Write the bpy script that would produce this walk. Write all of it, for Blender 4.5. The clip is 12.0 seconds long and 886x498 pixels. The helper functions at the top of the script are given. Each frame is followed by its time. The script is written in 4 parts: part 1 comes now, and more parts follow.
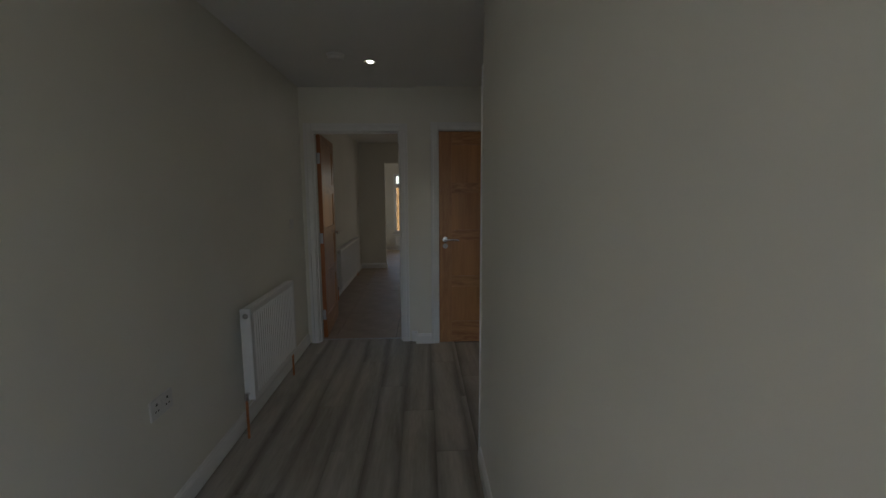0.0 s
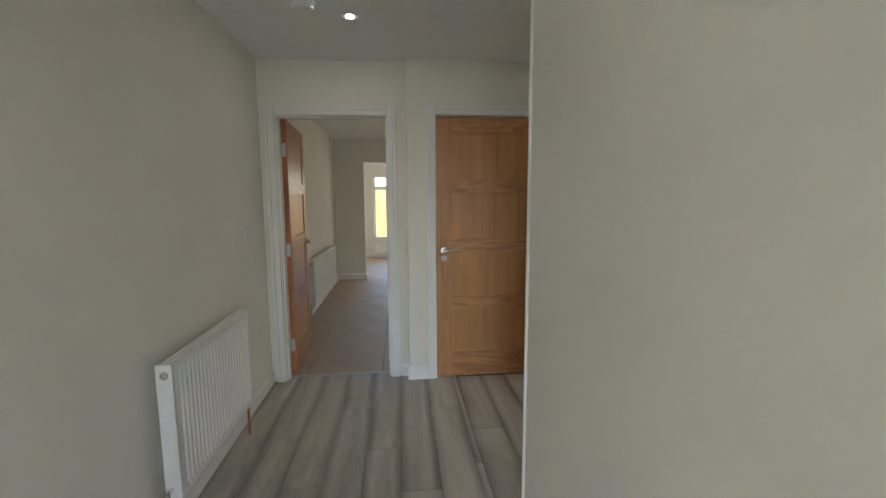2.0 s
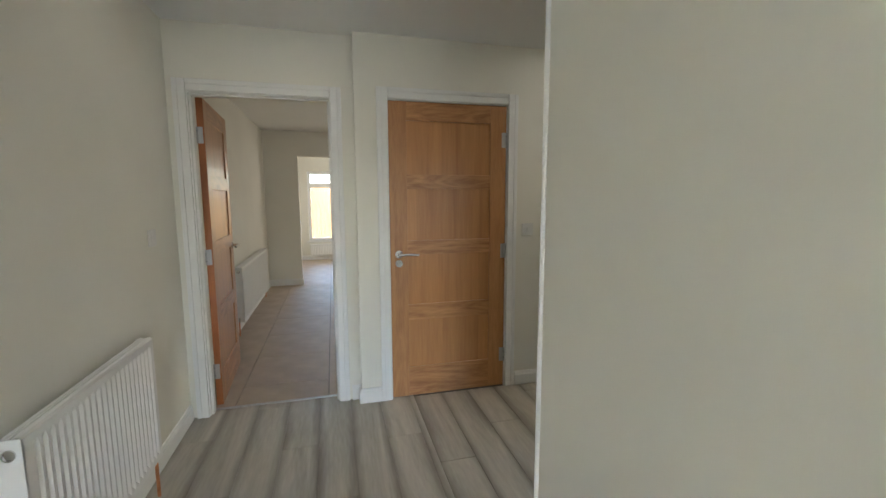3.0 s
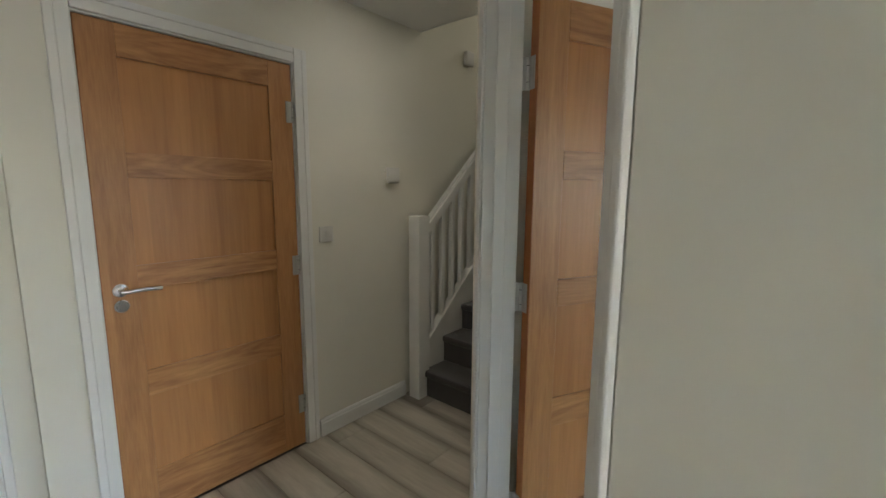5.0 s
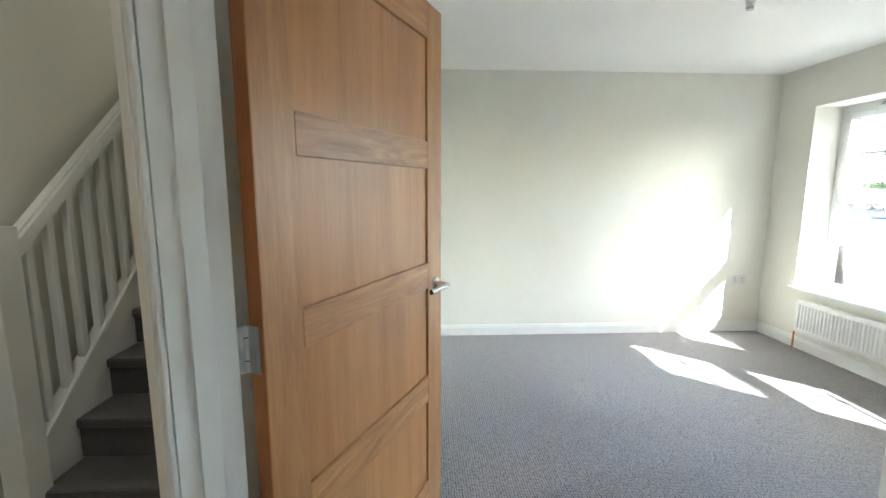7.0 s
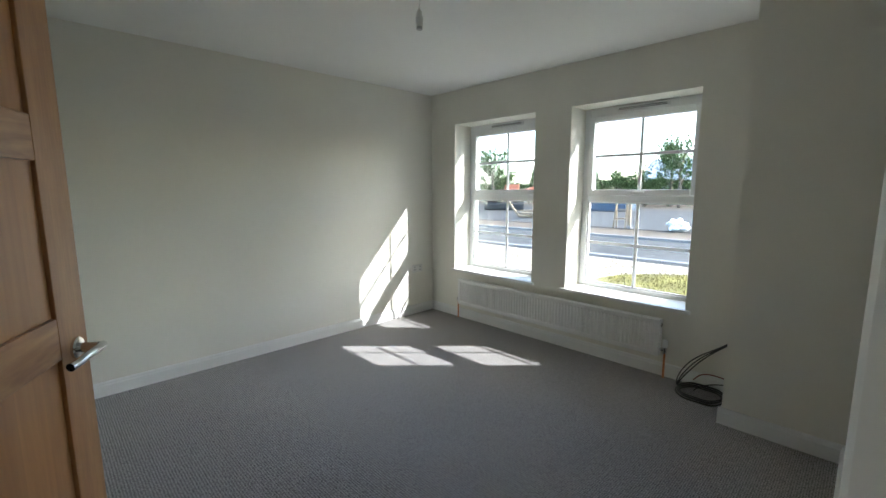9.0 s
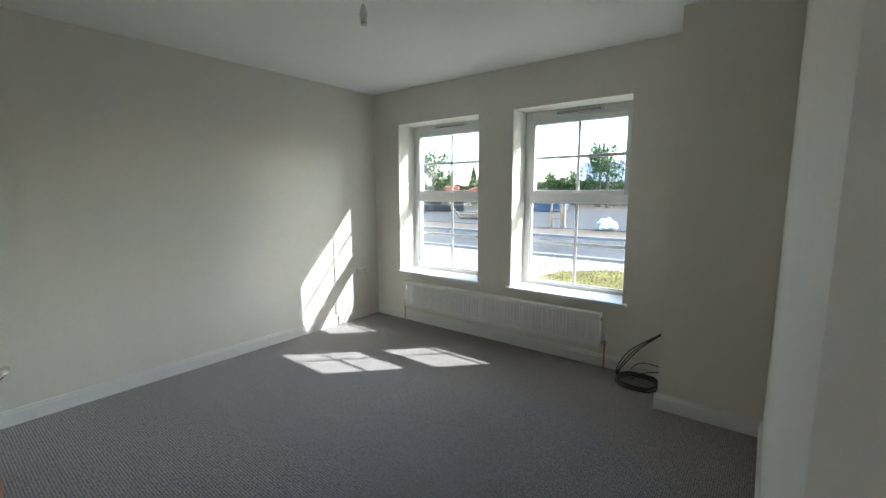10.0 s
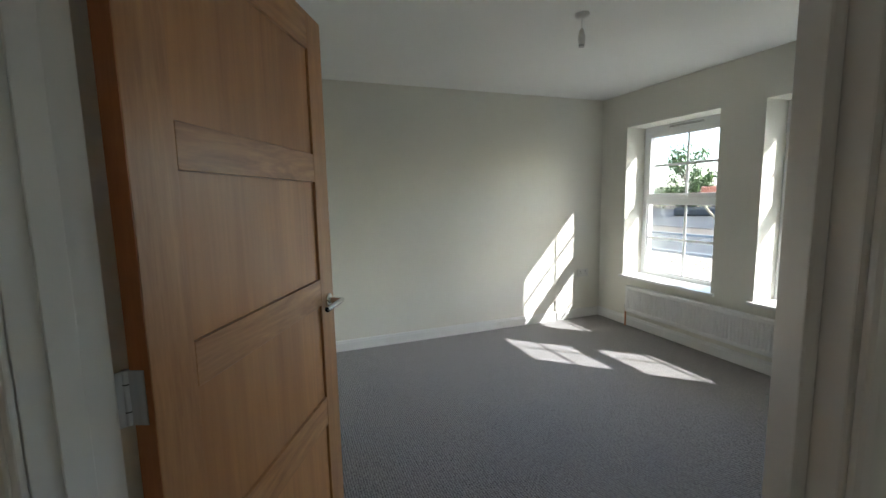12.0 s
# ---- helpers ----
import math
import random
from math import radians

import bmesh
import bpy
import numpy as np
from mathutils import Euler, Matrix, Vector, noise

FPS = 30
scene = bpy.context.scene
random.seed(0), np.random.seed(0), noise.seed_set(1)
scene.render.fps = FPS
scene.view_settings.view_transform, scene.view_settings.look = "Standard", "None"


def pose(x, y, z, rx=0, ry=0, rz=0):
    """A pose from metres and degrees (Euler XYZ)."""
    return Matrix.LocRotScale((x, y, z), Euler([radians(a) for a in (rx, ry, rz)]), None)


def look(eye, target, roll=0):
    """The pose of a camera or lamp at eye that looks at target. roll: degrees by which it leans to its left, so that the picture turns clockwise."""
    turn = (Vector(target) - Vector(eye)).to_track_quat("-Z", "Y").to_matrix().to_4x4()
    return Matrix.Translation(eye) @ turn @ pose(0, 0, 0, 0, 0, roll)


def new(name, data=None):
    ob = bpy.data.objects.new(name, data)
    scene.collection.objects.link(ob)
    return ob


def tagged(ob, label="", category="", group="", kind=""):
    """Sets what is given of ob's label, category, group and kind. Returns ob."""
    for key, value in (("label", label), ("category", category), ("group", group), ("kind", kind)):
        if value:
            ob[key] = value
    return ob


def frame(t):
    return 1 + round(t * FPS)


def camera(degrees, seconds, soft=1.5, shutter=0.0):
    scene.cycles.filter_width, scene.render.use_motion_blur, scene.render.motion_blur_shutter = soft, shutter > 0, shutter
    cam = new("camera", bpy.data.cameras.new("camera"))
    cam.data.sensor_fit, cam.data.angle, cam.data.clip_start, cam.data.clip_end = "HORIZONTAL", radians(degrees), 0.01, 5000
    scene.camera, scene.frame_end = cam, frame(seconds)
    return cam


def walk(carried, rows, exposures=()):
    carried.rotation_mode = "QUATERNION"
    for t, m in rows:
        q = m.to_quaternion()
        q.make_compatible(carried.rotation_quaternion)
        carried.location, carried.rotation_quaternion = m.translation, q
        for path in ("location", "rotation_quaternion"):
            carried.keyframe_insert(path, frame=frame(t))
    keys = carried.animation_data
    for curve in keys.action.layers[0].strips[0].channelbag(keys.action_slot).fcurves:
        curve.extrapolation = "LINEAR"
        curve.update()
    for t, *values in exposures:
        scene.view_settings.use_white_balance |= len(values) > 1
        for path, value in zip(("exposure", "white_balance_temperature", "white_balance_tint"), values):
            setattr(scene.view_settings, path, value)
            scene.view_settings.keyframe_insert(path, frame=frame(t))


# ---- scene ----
cam = camera(93.0, 12.0, soft=1.5)
PATH = [
    (0, (0.558, 0.002, 1.423), (0.653, 1.983, 1.163), -0.2),
    (0.5, (0.533, 0.194, 1.415), (0.62, 2.177, 1.167), -0.1),
    (1, (0.495, 0.404, 1.392), (0.582, 2.389, 1.16), -0.5),
    (1.5, (0.462, 0.564, 1.396), (0.572, 2.548, 1.166), -0.4),
    (2, (0.434, 0.768, 1.396), (0.639, 2.743, 1.154), -0.3),
    (2.5, (0.407, 0.946, 1.4), (0.723, 2.905, 1.152), -0.1),
    (3, (0.353, 1.158, 1.379), (0.853, 3.079, 1.132), -0.2),
    (3.5, (0.297, 1.335, 1.358), (1.049, 3.174, 1.123), -0.1),
    (3.7, (0.271, 1.413, 1.353), (1.153, 3.192, 1.117), -0.1),
    (5.3, (0.414, 2.028, 1.403), (2.033, 3.168, 1.12), 0.4),
    (5.5, (0.444, 2.073, 1.397), (2.138, 3.1, 1.122), 0.3),
    (6, (0.582, 2.177, 1.38), (2.441, 2.858, 1.1), 0.1),
    (6.5, (0.681, 2.22, 1.377), (2.629, 2.567, 1.087), -0.1),
    (7, (0.77, 2.291, 1.358), (2.748, 2.192, 1.075), 0.1),
    (7.5, (0.872, 2.314, 1.343), (2.802, 1.868, 1.071), -0.1),
    (7.7, (0.909, 2.318, 1.344), (2.794, 1.706, 1.075), -0.1),
    (9.3, (1.082, 2.278, 1.369), (2.404, 0.804, 1.088), -0.1),
    (9.5, (1.096, 2.277, 1.369), (2.365, 0.757, 1.089), -0.1),
    (10, (1.117, 2.292, 1.36), (2.329, 0.725, 1.088), -0.2),
    (10.5, (1.086, 2.323, 1.371), (2.332, 0.782, 1.104), -0.5),
    (11, (1.005, 2.344, 1.372), (2.449, 0.985, 1.11), -0.8),
    (11.5, (0.902, 2.368, 1.358), (2.554, 1.271, 1.105), -1.0),
    (12, (0.768, 2.38, 1.366), (2.624, 1.678, 1.125), -1.2),
]
EXPOSURES = [(0.0, 2.1, 6000, 12), (1.0, 3.1, 6050, 11), (2.0, 4.15, 6050, 10), (3.0, 4.55, 6050, 9), (3.7, 4.6, 6050, 9), (5.3, 4.4, 6100, 9), (6.0, 4.8, 5950, 7), (7.0, 5.0, 5750, 6), (7.6, 4.3, 5750, 6), (9.3, 3.4, 5800, 6), (11.0, 3.35, 5800, 7), (12.0, 3.4, 5900, 7)]
walk(cam, [(t, look(eye, target, roll)) for t, eye, target, roll in PATH], EXPOSURES)

# ---- world and light ----
SUN_WAY = Vector((0.86, 0.88, -1.0)).normalized()
world = bpy.data.worlds.new("sky")
scene.world = world
world.use_nodes = True
wn = world.node_tree
sky = wn.nodes.new("ShaderNodeTexSky")
sky.sky_type, sky.sun_disc = "NISHITA", False
sky.sun_elevation = math.asin(-SUN_WAY.z)
sky.sun_rotation = math.atan2(-SUN_WAY.x, -SUN_WAY.y)
sky.air_density, sky.dust_density, sky.ozone_density = 1.0, 2.5, 1.0
wn.links.new(sky.outputs[0], wn.nodes["Background"].inputs[0])
wn.nodes["Background"].inputs[1].default_value = 0.15
sun = new("sun", bpy.data.lights.new("sun", "SUN"))
sun.data.energy, sun.data.angle, sun.data.color = 1.15, radians(0.55), (1.0, 0.95, 0.87)
sun.rotation_mode = "QUATERNION"
sun.rotation_quaternion = SUN_WAY.to_track_quat("-Z", "Y")


def area_light(name, eye, target, width, height, watts, colour=(1.0, 1.0, 1.0)):
    lamp = new(name, bpy.data.lights.new(name, "AREA"))
    lamp.data.shape, lamp.data.size, lamp.data.size_y = "RECTANGLE", width, height
    lamp.data.energy, lamp.data.color = watts, colour
    lamp.matrix_world = look(eye, target)
    return lamp


# added lamp for the daylight assumed to enter at the hall's unseen front
area_light("front_door_daylight", (0.35, -1.2, 1.25), (0.0, 2.0, 1.1), 0.4, 1.6, 0.33)
# added fill lamps, with no window behind them: kitchen, garden room, landing
area_light("kitchen_fill", (2.9, 6.4, 1.4), (0.0, 6.2, 1.0), 1.6, 1.2, 0.45, (1.0, 0.88, 0.72))
area_light("garden_room_fill", (1.9, 9.9, 1.4), (0.0, 9.9, 1.0), 1.6, 1.6, 1.2, (1.0, 0.88, 0.72))
area_light("landing_fill", (5.9, 3.4, 4.2), (3.0, 3.4, 2.6), 0.8, 0.9, 0.95, (1.0, 0.9, 0.74))

# ---- materials ----


def material(name, colour, rough=0.6, metal=0.0, vary=0.06, scale=6.0, fine=120.0, bump=0.05, coat=0.0, stretch=(1, 1, 1), dist=0.002, spec=0.5):
    """A surface with wear at two scales: a broad mottling of the colour and a fine relief."""
    m = bpy.data.materials.new(name)
    m.use_nodes = True
    n, l = m.node_tree.nodes, m.node_tree.links
    b = n["Principled BSDF"]
    b.inputs["Roughness"].default_value, b.inputs["Metallic"].default_value = rough, metal
    b.inputs["Coat Weight"].default_value, b.inputs["Specular IOR Level"].default_value = coat, spec
    tc, mp = n.new("ShaderNodeTexCoord"), n.new("ShaderNodeMapping")
    mp.inputs["Scale"].default_value = stretch
    l.new(tc.outputs["Object"], mp.inputs[0])
    broad, small, ramp, bm = n.new("ShaderNodeTexNoise"), n.new("ShaderNodeTexNoise"), n.new("ShaderNodeValToRGB"), n.new("ShaderNodeBump")
    broad.inputs["Scale"].default_value, small.inputs["Scale"].default_value = scale, fine
    broad.inputs["Detail"].default_value = 5
    for t in (broad, small):
        l.new(mp.outputs[0], t.inputs["Vector"])
    e = ramp.color_ramp.elements
    e[0].position, e[1].position = 0.3, 0.7
    e[0].color = (*[c * (1 - vary) for c in colour], 1)
    e[1].color = (*[min(1, c * (1 + vary)) for c in colour], 1)
    l.new(broad.outputs["Fac"], ramp.inputs[0])
    l.new(ramp.outputs[0], b.inputs["Base Color"])
    bm.inputs["Strength"].default_value, bm.inputs["Distance"].default_value = bump, dist
    l.new(small.outputs["Fac"], bm.inputs["Height"])
    l.new(bm.outputs[0], b.inputs["Normal"])
    return m


def grain(name, dark, light, axis, rough=0.35, band=9.0, random_tint=0.0, coat=0.04, run=0.09, fine=0.35, twist=1.2, board=0.0, stave=0.0):
    """Timber whose figure runs along one axis of the object."""
    m = bpy.data.materials.new(name)
    m.use_nodes = True
    n, l = m.node_tree.nodes, m.node_tree.links
    b = n["Principled BSDF"]
    b.inputs["Roughness"].default_value, b.inputs["Coat Weight"].default_value = rough, coat
    b.inputs["Coat Roughness"].default_value = 0.3
    tc, mp, info, add = n.new("ShaderNodeTexCoord"), n.new("ShaderNodeMapping"), n.new("ShaderNodeObjectInfo"), n.new("ShaderNodeVectorMath")
    mul = n.new("ShaderNodeMath")
    mul.operation = "MULTIPLY"
    mul.inputs[1].default_value = 37.0
    l.new(info.outputs["Random"], mul.inputs[0])
    l.new(tc.outputs["Object"], add.inputs[0])
    l.new(mul.outputs[0], add.inputs[1])
    stretch = [1.0, 1.0, 1.0]
    stretch[axis] = run
    mp.inputs["Scale"].default_value = stretch
    l.new(add.outputs[0], mp.inputs[0])
    figure, pores, mix, ramp, bm = n.new("ShaderNodeTexNoise"), n.new("ShaderNodeTexNoise"), n.new("ShaderNodeMix"), n.new("ShaderNodeValToRGB"), n.new("ShaderNodeBump")
    figure.inputs["Scale"].default_value, figure.inputs["Detail"].default_value, figure.inputs["Distortion"].default_value = band, 6, twist
    pores.inputs["Scale"].default_value, pores.inputs["Detail"].default_value = band * 14, 3
    l.new(mp.outputs[0], figure.inputs["Vector"])
    l.new(mp.outputs[0], pores.inputs["Vector"])
    mix.inputs[0].default_value = fine
    l.new(figure.outputs["Fac"], mix.inputs[2])
    l.new(pores.outputs["Fac"], mix.inputs[3])
    e = ramp.color_ramp.elements
    e[0].position, e[1].position = 0.32, 0.68
    e[0].color, e[1].color = (*dark, 1), (*light, 1)
    l.new(mix.outputs[0], ramp.inputs[0])
    out = ramp.outputs[0]
    if random_tint:
        hsv, rng = n.new("ShaderNodeHueSaturation"), n.new("ShaderNodeMapRange")
        rng.inputs["To Min"].default_value, rng.inputs["To Max"].default_value = 1 - random_tint, 1 + random_tint
        l.new(info.outputs["Random"], rng.inputs["Value"])
        l.new(rng.outputs[0], hsv.inputs["Value"])
        l.new(out, hsv.inputs["Color"])
        out = hsv.outputs[0]
    if board:
        sep, mid, rng2, wob, tint = n.new("ShaderNodeSeparateXYZ"), n.new("ShaderNodeMath"), n.new("ShaderNodeMapRange"), n.new("ShaderNodeMath"), n.new("ShaderNodeMix")
        l.new(tc.outputs["Object"], sep.inputs[0])
        mid.operation, wob.operation, tint.data_type, tint.blend_type = "PINGPONG", "MULTIPLY_ADD", "RGBA", "MULTIPLY"
        mid.inputs[1].default_value = board / 2
        l.new(sep.outputs[0], mid.inputs[0])
        wob.inputs[1].default_value = 0.03
        l.new(figure.outputs["Fac"], wob.inputs[0])
        l.new(mid.outputs[0], wob.inputs[2])
        rng2.inputs["From Min"].default_value, rng2.inputs["From Max"].default_value = 0.012, 0.06
        rng2.inputs["To Min"].default_value, rng2.inputs["To Max"].default_value = 0.85, 0.0
        l.new(wob.outputs[0], rng2.inputs["Value"])
        l.new(rng2.outputs[0], tint.inputs[0])
        l.new(out, tint.inputs[6])
        tint.inputs[7].default_value = (0.5, 0.49, 0.45, 1)
        out = tint.outputs[2]
    if stave:
        sp, snap, off, rnd, span, tone = n.new("ShaderNodeSeparateXYZ"), n.new("ShaderNodeMath"), n.new("ShaderNodeMath"), n.new("ShaderNodeTexWhiteNoise"), n.new("ShaderNodeMapRange"), n.new("ShaderNodeHueSaturation")
        snap.operation, off.operation, rnd.noise_dimensions = "SNAP", "ADD", "1D"
        snap.inputs[1].default_value = stave
        l.new(tc.outputs["Object"], sp.inputs[0])
        l.new(sp.outputs[0], snap.inputs[0])
        l.new(snap.outputs[0], off.inputs[0])
        l.new(mul.outputs[0], off.inputs[1])
        l.new(off.outputs[0], rnd.inputs["W"])
        span.inputs["To Min"].default_value, span.inputs["To Max"].default_value = 0.93, 1.06
        l.new(rnd.outputs["Value"], span.inputs["Value"])
        l.new(span.outputs[0], tone.inputs["Value"])
        l.new(out, tone.inputs["Color"])
        out = tone.outputs[0]
    l.new(out, b.inputs["Base Color"])
    bm.inputs["Strength"].default_value, bm.inputs["Distance"].default_value = 0.12, 0.001
    l.new(pores.outputs["Fac"], bm.inputs["Height"])
    l.new(bm.outputs[0], b.inputs["Normal"])
    return m


def carpet(name, dark, light, rib):
    """Looped pile: rows of small loops with flecked yarn; shading between loops is put into the colour."""
    m = bpy.data.materials.new(name)
    m.use_nodes = True
    n, l = m.node_tree.nodes, m.node_tree.links
    b = n["Principled BSDF"]
    b.inputs["Roughness"].default_value = 0.95
    b.inputs["Sheen Weight"].default_value = 0.25
    tc = n.new("ShaderNodeTexCoord")
    loops, fleck, broad, ramp, bm, mix = n.new("ShaderNodeTexVoronoi"), n.new("ShaderNodeTexNoise"), n.new("ShaderNodeTexNoise"), n.new("ShaderNodeValToRGB"), n.new("ShaderNodeBump"), n.new("ShaderNodeMix")
    mp = n.new("ShaderNodeMapping")
    mp.inputs["Scale"].default_value = (1.0, 0.8, 1.0)
    l.new(tc.outputs["Object"], mp.inputs[0])
    loops.inputs["Scale"].default_value, loops.inputs["Randomness"].default_value = rib, 0.22
    fleck.inputs["Scale"].default_value, broad.inputs["Scale"].default_value = rib * 1.1, 2.0
    l.new(mp.outputs[0], loops.inputs["Vector"])
    for t in (fleck, broad):
        l.new(tc.outputs["Object"], t.inputs["Vector"])
    mix.inputs[0].default_value = 0.55
    # painted occlusion: colour darkens away from each loop's centre
    gap_shading = n.new("ShaderNodeMapRange")
    gap_shading.inputs["From Min"].default_value, gap_shading.inputs["From Max"].default_value = 0.15, 0.75
    gap_shading.inputs["To Min"].default_value, gap_shading.inputs["To Max"].default_value = 0.78, 0.22
    l.new(loops.outputs["Distance"], gap_shading.inputs["Value"])
    l.new(fleck.outputs["Fac"], mix.inputs[2])
    l.new(gap_shading.outputs[0], mix.inputs[3])
    e = ramp.color_ramp.elements
    e[0].position, e[1].position = 0.34, 0.66
    e[0].color, e[1].color = (*dark, 1), (*light, 1)
    l.new(mix.outputs[0], ramp.inputs[0])
    l.new(ramp.outputs[0], b.inputs["Base Color"])
    bm.inputs["Strength"].default_value, bm.inputs["Distance"].default_value = 0.6, 0.005
    bm.invert = True
    l.new(loops.outputs["Distance"], bm.inputs["Height"])
    l.new(bm.outputs[0], b.inputs["Normal"])
    return m


def glass_material():
    m = bpy.data.materials.new("window_glass")
    m.use_nodes = True
    n, l = m.node_tree.nodes, m.node_tree.links
    clear, gloss, mix, fres = n.new("ShaderNodeBsdfTransparent"), n.new("ShaderNodeBsdfGlossy"), n.new("ShaderNodeMixShader"), n.new("ShaderNodeFresnel")
    gloss.inputs["Roughness"].default_value = 0.02
    clear.inputs[0].default_value = (0.93, 0.95, 0.94, 1)
    fres.inputs["IOR"].default_value = 1.45
    l.new(fres.outputs[0], mix.inputs[0])
    l.new(clear.outputs[0], mix.inputs[1])
    l.new(gloss.outputs[0], mix.inputs[2])
    l.new(mix.outputs[0], n["Material Output"].inputs[0])
    return m


def glowing(name, colour, strength):
    m = bpy.data.materials.new(name)
    m.use_nodes = True
    b = m.node_tree.nodes["Principled BSDF"]
    b.inputs["Emission Color"].default_value, b.inputs["Emission Strength"].default_value = (*colour, 1), strength
    return m


PAINT = material("cream_wall_paint", (0.78, 0.762, 0.685), 0.75, vary=0.03, scale=1.6, fine=260, bump=0.06)
CEIL = material("white_ceiling_paint", (0.85, 0.85, 0.83), 0.85, vary=0.02, scale=1.2, fine=200, bump=0.05)
PLATE = material("pale_grey_wall_plate", (0.70, 0.69, 0.66), 0.4, vary=0.02, scale=30, fine=300, bump=0.01)
WHITE = material("white_gloss_paint", (0.80, 0.80, 0.78), 0.42, vary=0.02, scale=5, fine=90, bump=0.03, coat=0.05)
UPVC = material("white_upvc", (0.83, 0.84, 0.84), 0.28, vary=0.015, scale=7, fine=150, bump=0.01)
PLASTIC = material("white_plastic", (0.80, 0.80, 0.78), 0.35, vary=0.02, scale=30, fine=300, bump=0.01)
ENAMEL = material("white_radiator_enamel", (0.82, 0.82, 0.80), 0.3, vary=0.02, scale=8, fine=200, bump=0.02)
OAK_V = grain("oak_upright", (0.35, 0.155, 0.053), (0.53, 0.27, 0.103), 2, 0.38, 11, coat=0.22, twist=2.0)
OAK_H = grain("oak_level", (0.31, 0.13, 0.043), (0.57, 0.295, 0.115), 0, 0.38, 9, coat=0.22, run=0.16, fine=0.2, twist=4.0)
OAK_P = grain("oak_panel", (0.40, 0.175, 0.056), (0.55, 0.27, 0.097), 2, 0.36, 6, coat=0.22, run=0.06, fine=0.34, twist=2.2, stave=0.088)
OAK_E = grain("oak_edge", (0.33, 0.11, 0.03), (0.44, 0.16, 0.05), 2, 0.45, 14)
PLANK = grain("grey_oak_laminate", (0.29, 0.264, 0.222), (0.55, 0.512, 0.445), 1, 0.42, 5.0, 0.05, 0.05, 0.12, 0.25, board=0.195)
CARPET = carpet("grey_loop_carpet", (0.04, 0.037, 0.036), (0.37, 0.343, 0.333), 102)
STAIR_CARPET = carpet("dark_stair_carpet", (0.045, 0.042, 0.042), (0.11, 0.105, 0.105), 160)
TILE = material("beige_floor_tile", (0.44, 0.355, 0.27), 0.55, vary=0.12, scale=5, fine=60, bump=0.05)
GROUT = material("grey_grout", (0.16, 0.15, 0.14), 0.9, vary=0.1, fine=200, bump=0.2)
CHROME = material("polished_chrome", (0.72, 0.72, 0.72), 0.14, 1.0, vary=0.03, scale=20, bump=0.01)
STEEL = material("brushed_steel_hinge", (0.50, 0.51, 0.52), 0.38, 1.0, vary=0.15, scale=40, fine=300, bump=0.05, stretch=(1, 1, 0.1))
COPPER = material("copper_pipe", (0.62, 0.27, 0.13), 0.35, 1.0, vary=0.2, scale=30, bump=0.03)
CABLE = material("black_cable_sheath", (0.025, 0.025, 0.028), 0.4, vary=0.2, scale=60, bump=0.03)
RED_CABLE = material("red_cable_sheath", (0.22, 0.04, 0.04), 0.45, vary=0.2, scale=60, bump=0.03)
DARK = material("near_black", (0.02, 0.02, 0.02), 0.8, vary=0.1)
VENT = material("white_vent_plastic", (0.76, 0.77, 0.77), 0.4, vary=0.04, scale=30)
GLASS = glass_material()
GRASS = material("mown_grass", (0.13, 0.112, 0.035), 0.9, vary=0.45, scale=3.0, fine=60, bump=0.8, dist=0.03, spec=0.06)
GRAVEL = material("pale_gravel", (0.29, 0.24, 0.18), 0.95, vary=0.3, scale=12, fine=40, bump=0.8, dist=0.02, spec=0.06)
ASPHALT = material("grey_asphalt", (0.058, 0.055, 0.052), 0.85, vary=0.25, scale=0.8, fine=120, bump=0.3, spec=0.06)
KERB = material("concrete_kerb", (0.22, 0.21, 0.20), 0.9, vary=0.15, scale=3, fine=80, bump=0.3, spec=0.06)
EARTH = material("dry_site_earth", (0.10, 0.078, 0.058), 0.95, vary=0.35, scale=0.7, fine=20, bump=0.8, dist=0.04, spec=0.06)
LEAF = material("tree_leaves", (0.055, 0.085, 0.025), 0.7, vary=0.45, scale=1.2, fine=20, bump=0.2, spec=0.06)
BARK = material("bark", (0.11, 0.085, 0.06), 0.95, vary=0.3, scale=8, fine=40, bump=0.8, dist=0.02)
ROOF = material("grey_roof_sheet", (0.30, 0.31, 0.33), 0.7, vary=0.1, scale=1.0)
BLUE = material("blue_container_paint", (0.02, 0.045, 0.085), 0.5, vary=0.2, scale=2)
ORANGE = material("orange_machine_paint", (0.36, 0.11, 0.05), 0.5, vary=0.15, scale=3)
BAG = material("white_woven_bag", (0.70, 0.70, 0.68), 0.8, vary=0.1, scale=8, fine=90, bump=0.4)
TIMBER = material("weathered_timber", (0.26, 0.19, 0.12), 0.85, vary=0.3, scale=5, fine=60, bump=0.4)
FENCE = material("new_fence_timber", (0.19, 0.10, 0.028), 0.8, vary=0.2, scale=5, fine=60, bump=0.3)
SPOT = glowing("lit_spotlight", (1.0, 0.9, 0.75), 14.0)

# ---- builders ----


def put(bm, lo, hi):
    """A box in bm from corner to corner."""
    vs = [bm.verts.new((x, y, z)) for z in (lo[2], hi[2]) for x, y in ((lo[0], lo[1]), (hi[0], lo[1]), (hi[0], hi[1]), (lo[0], hi[1]))]
    for f in ((3, 2, 1, 0), (4, 5, 6, 7), (0, 1, 5, 4), (1, 2, 6, 5), (2, 3, 7, 6), (3, 0, 4, 7)):
        bm.faces.new([vs[i] for i in f])
    return bm


def cuboid(lo, hi, bevel=0.0, seg=2):
    bm = put(bmesh.new(), lo, hi)
    if bevel:
        bmesh.ops.bevel(bm, geom=bm.edges[:], offset=bevel, segments=seg, affect="EDGES", profile=0.6)
    return bm


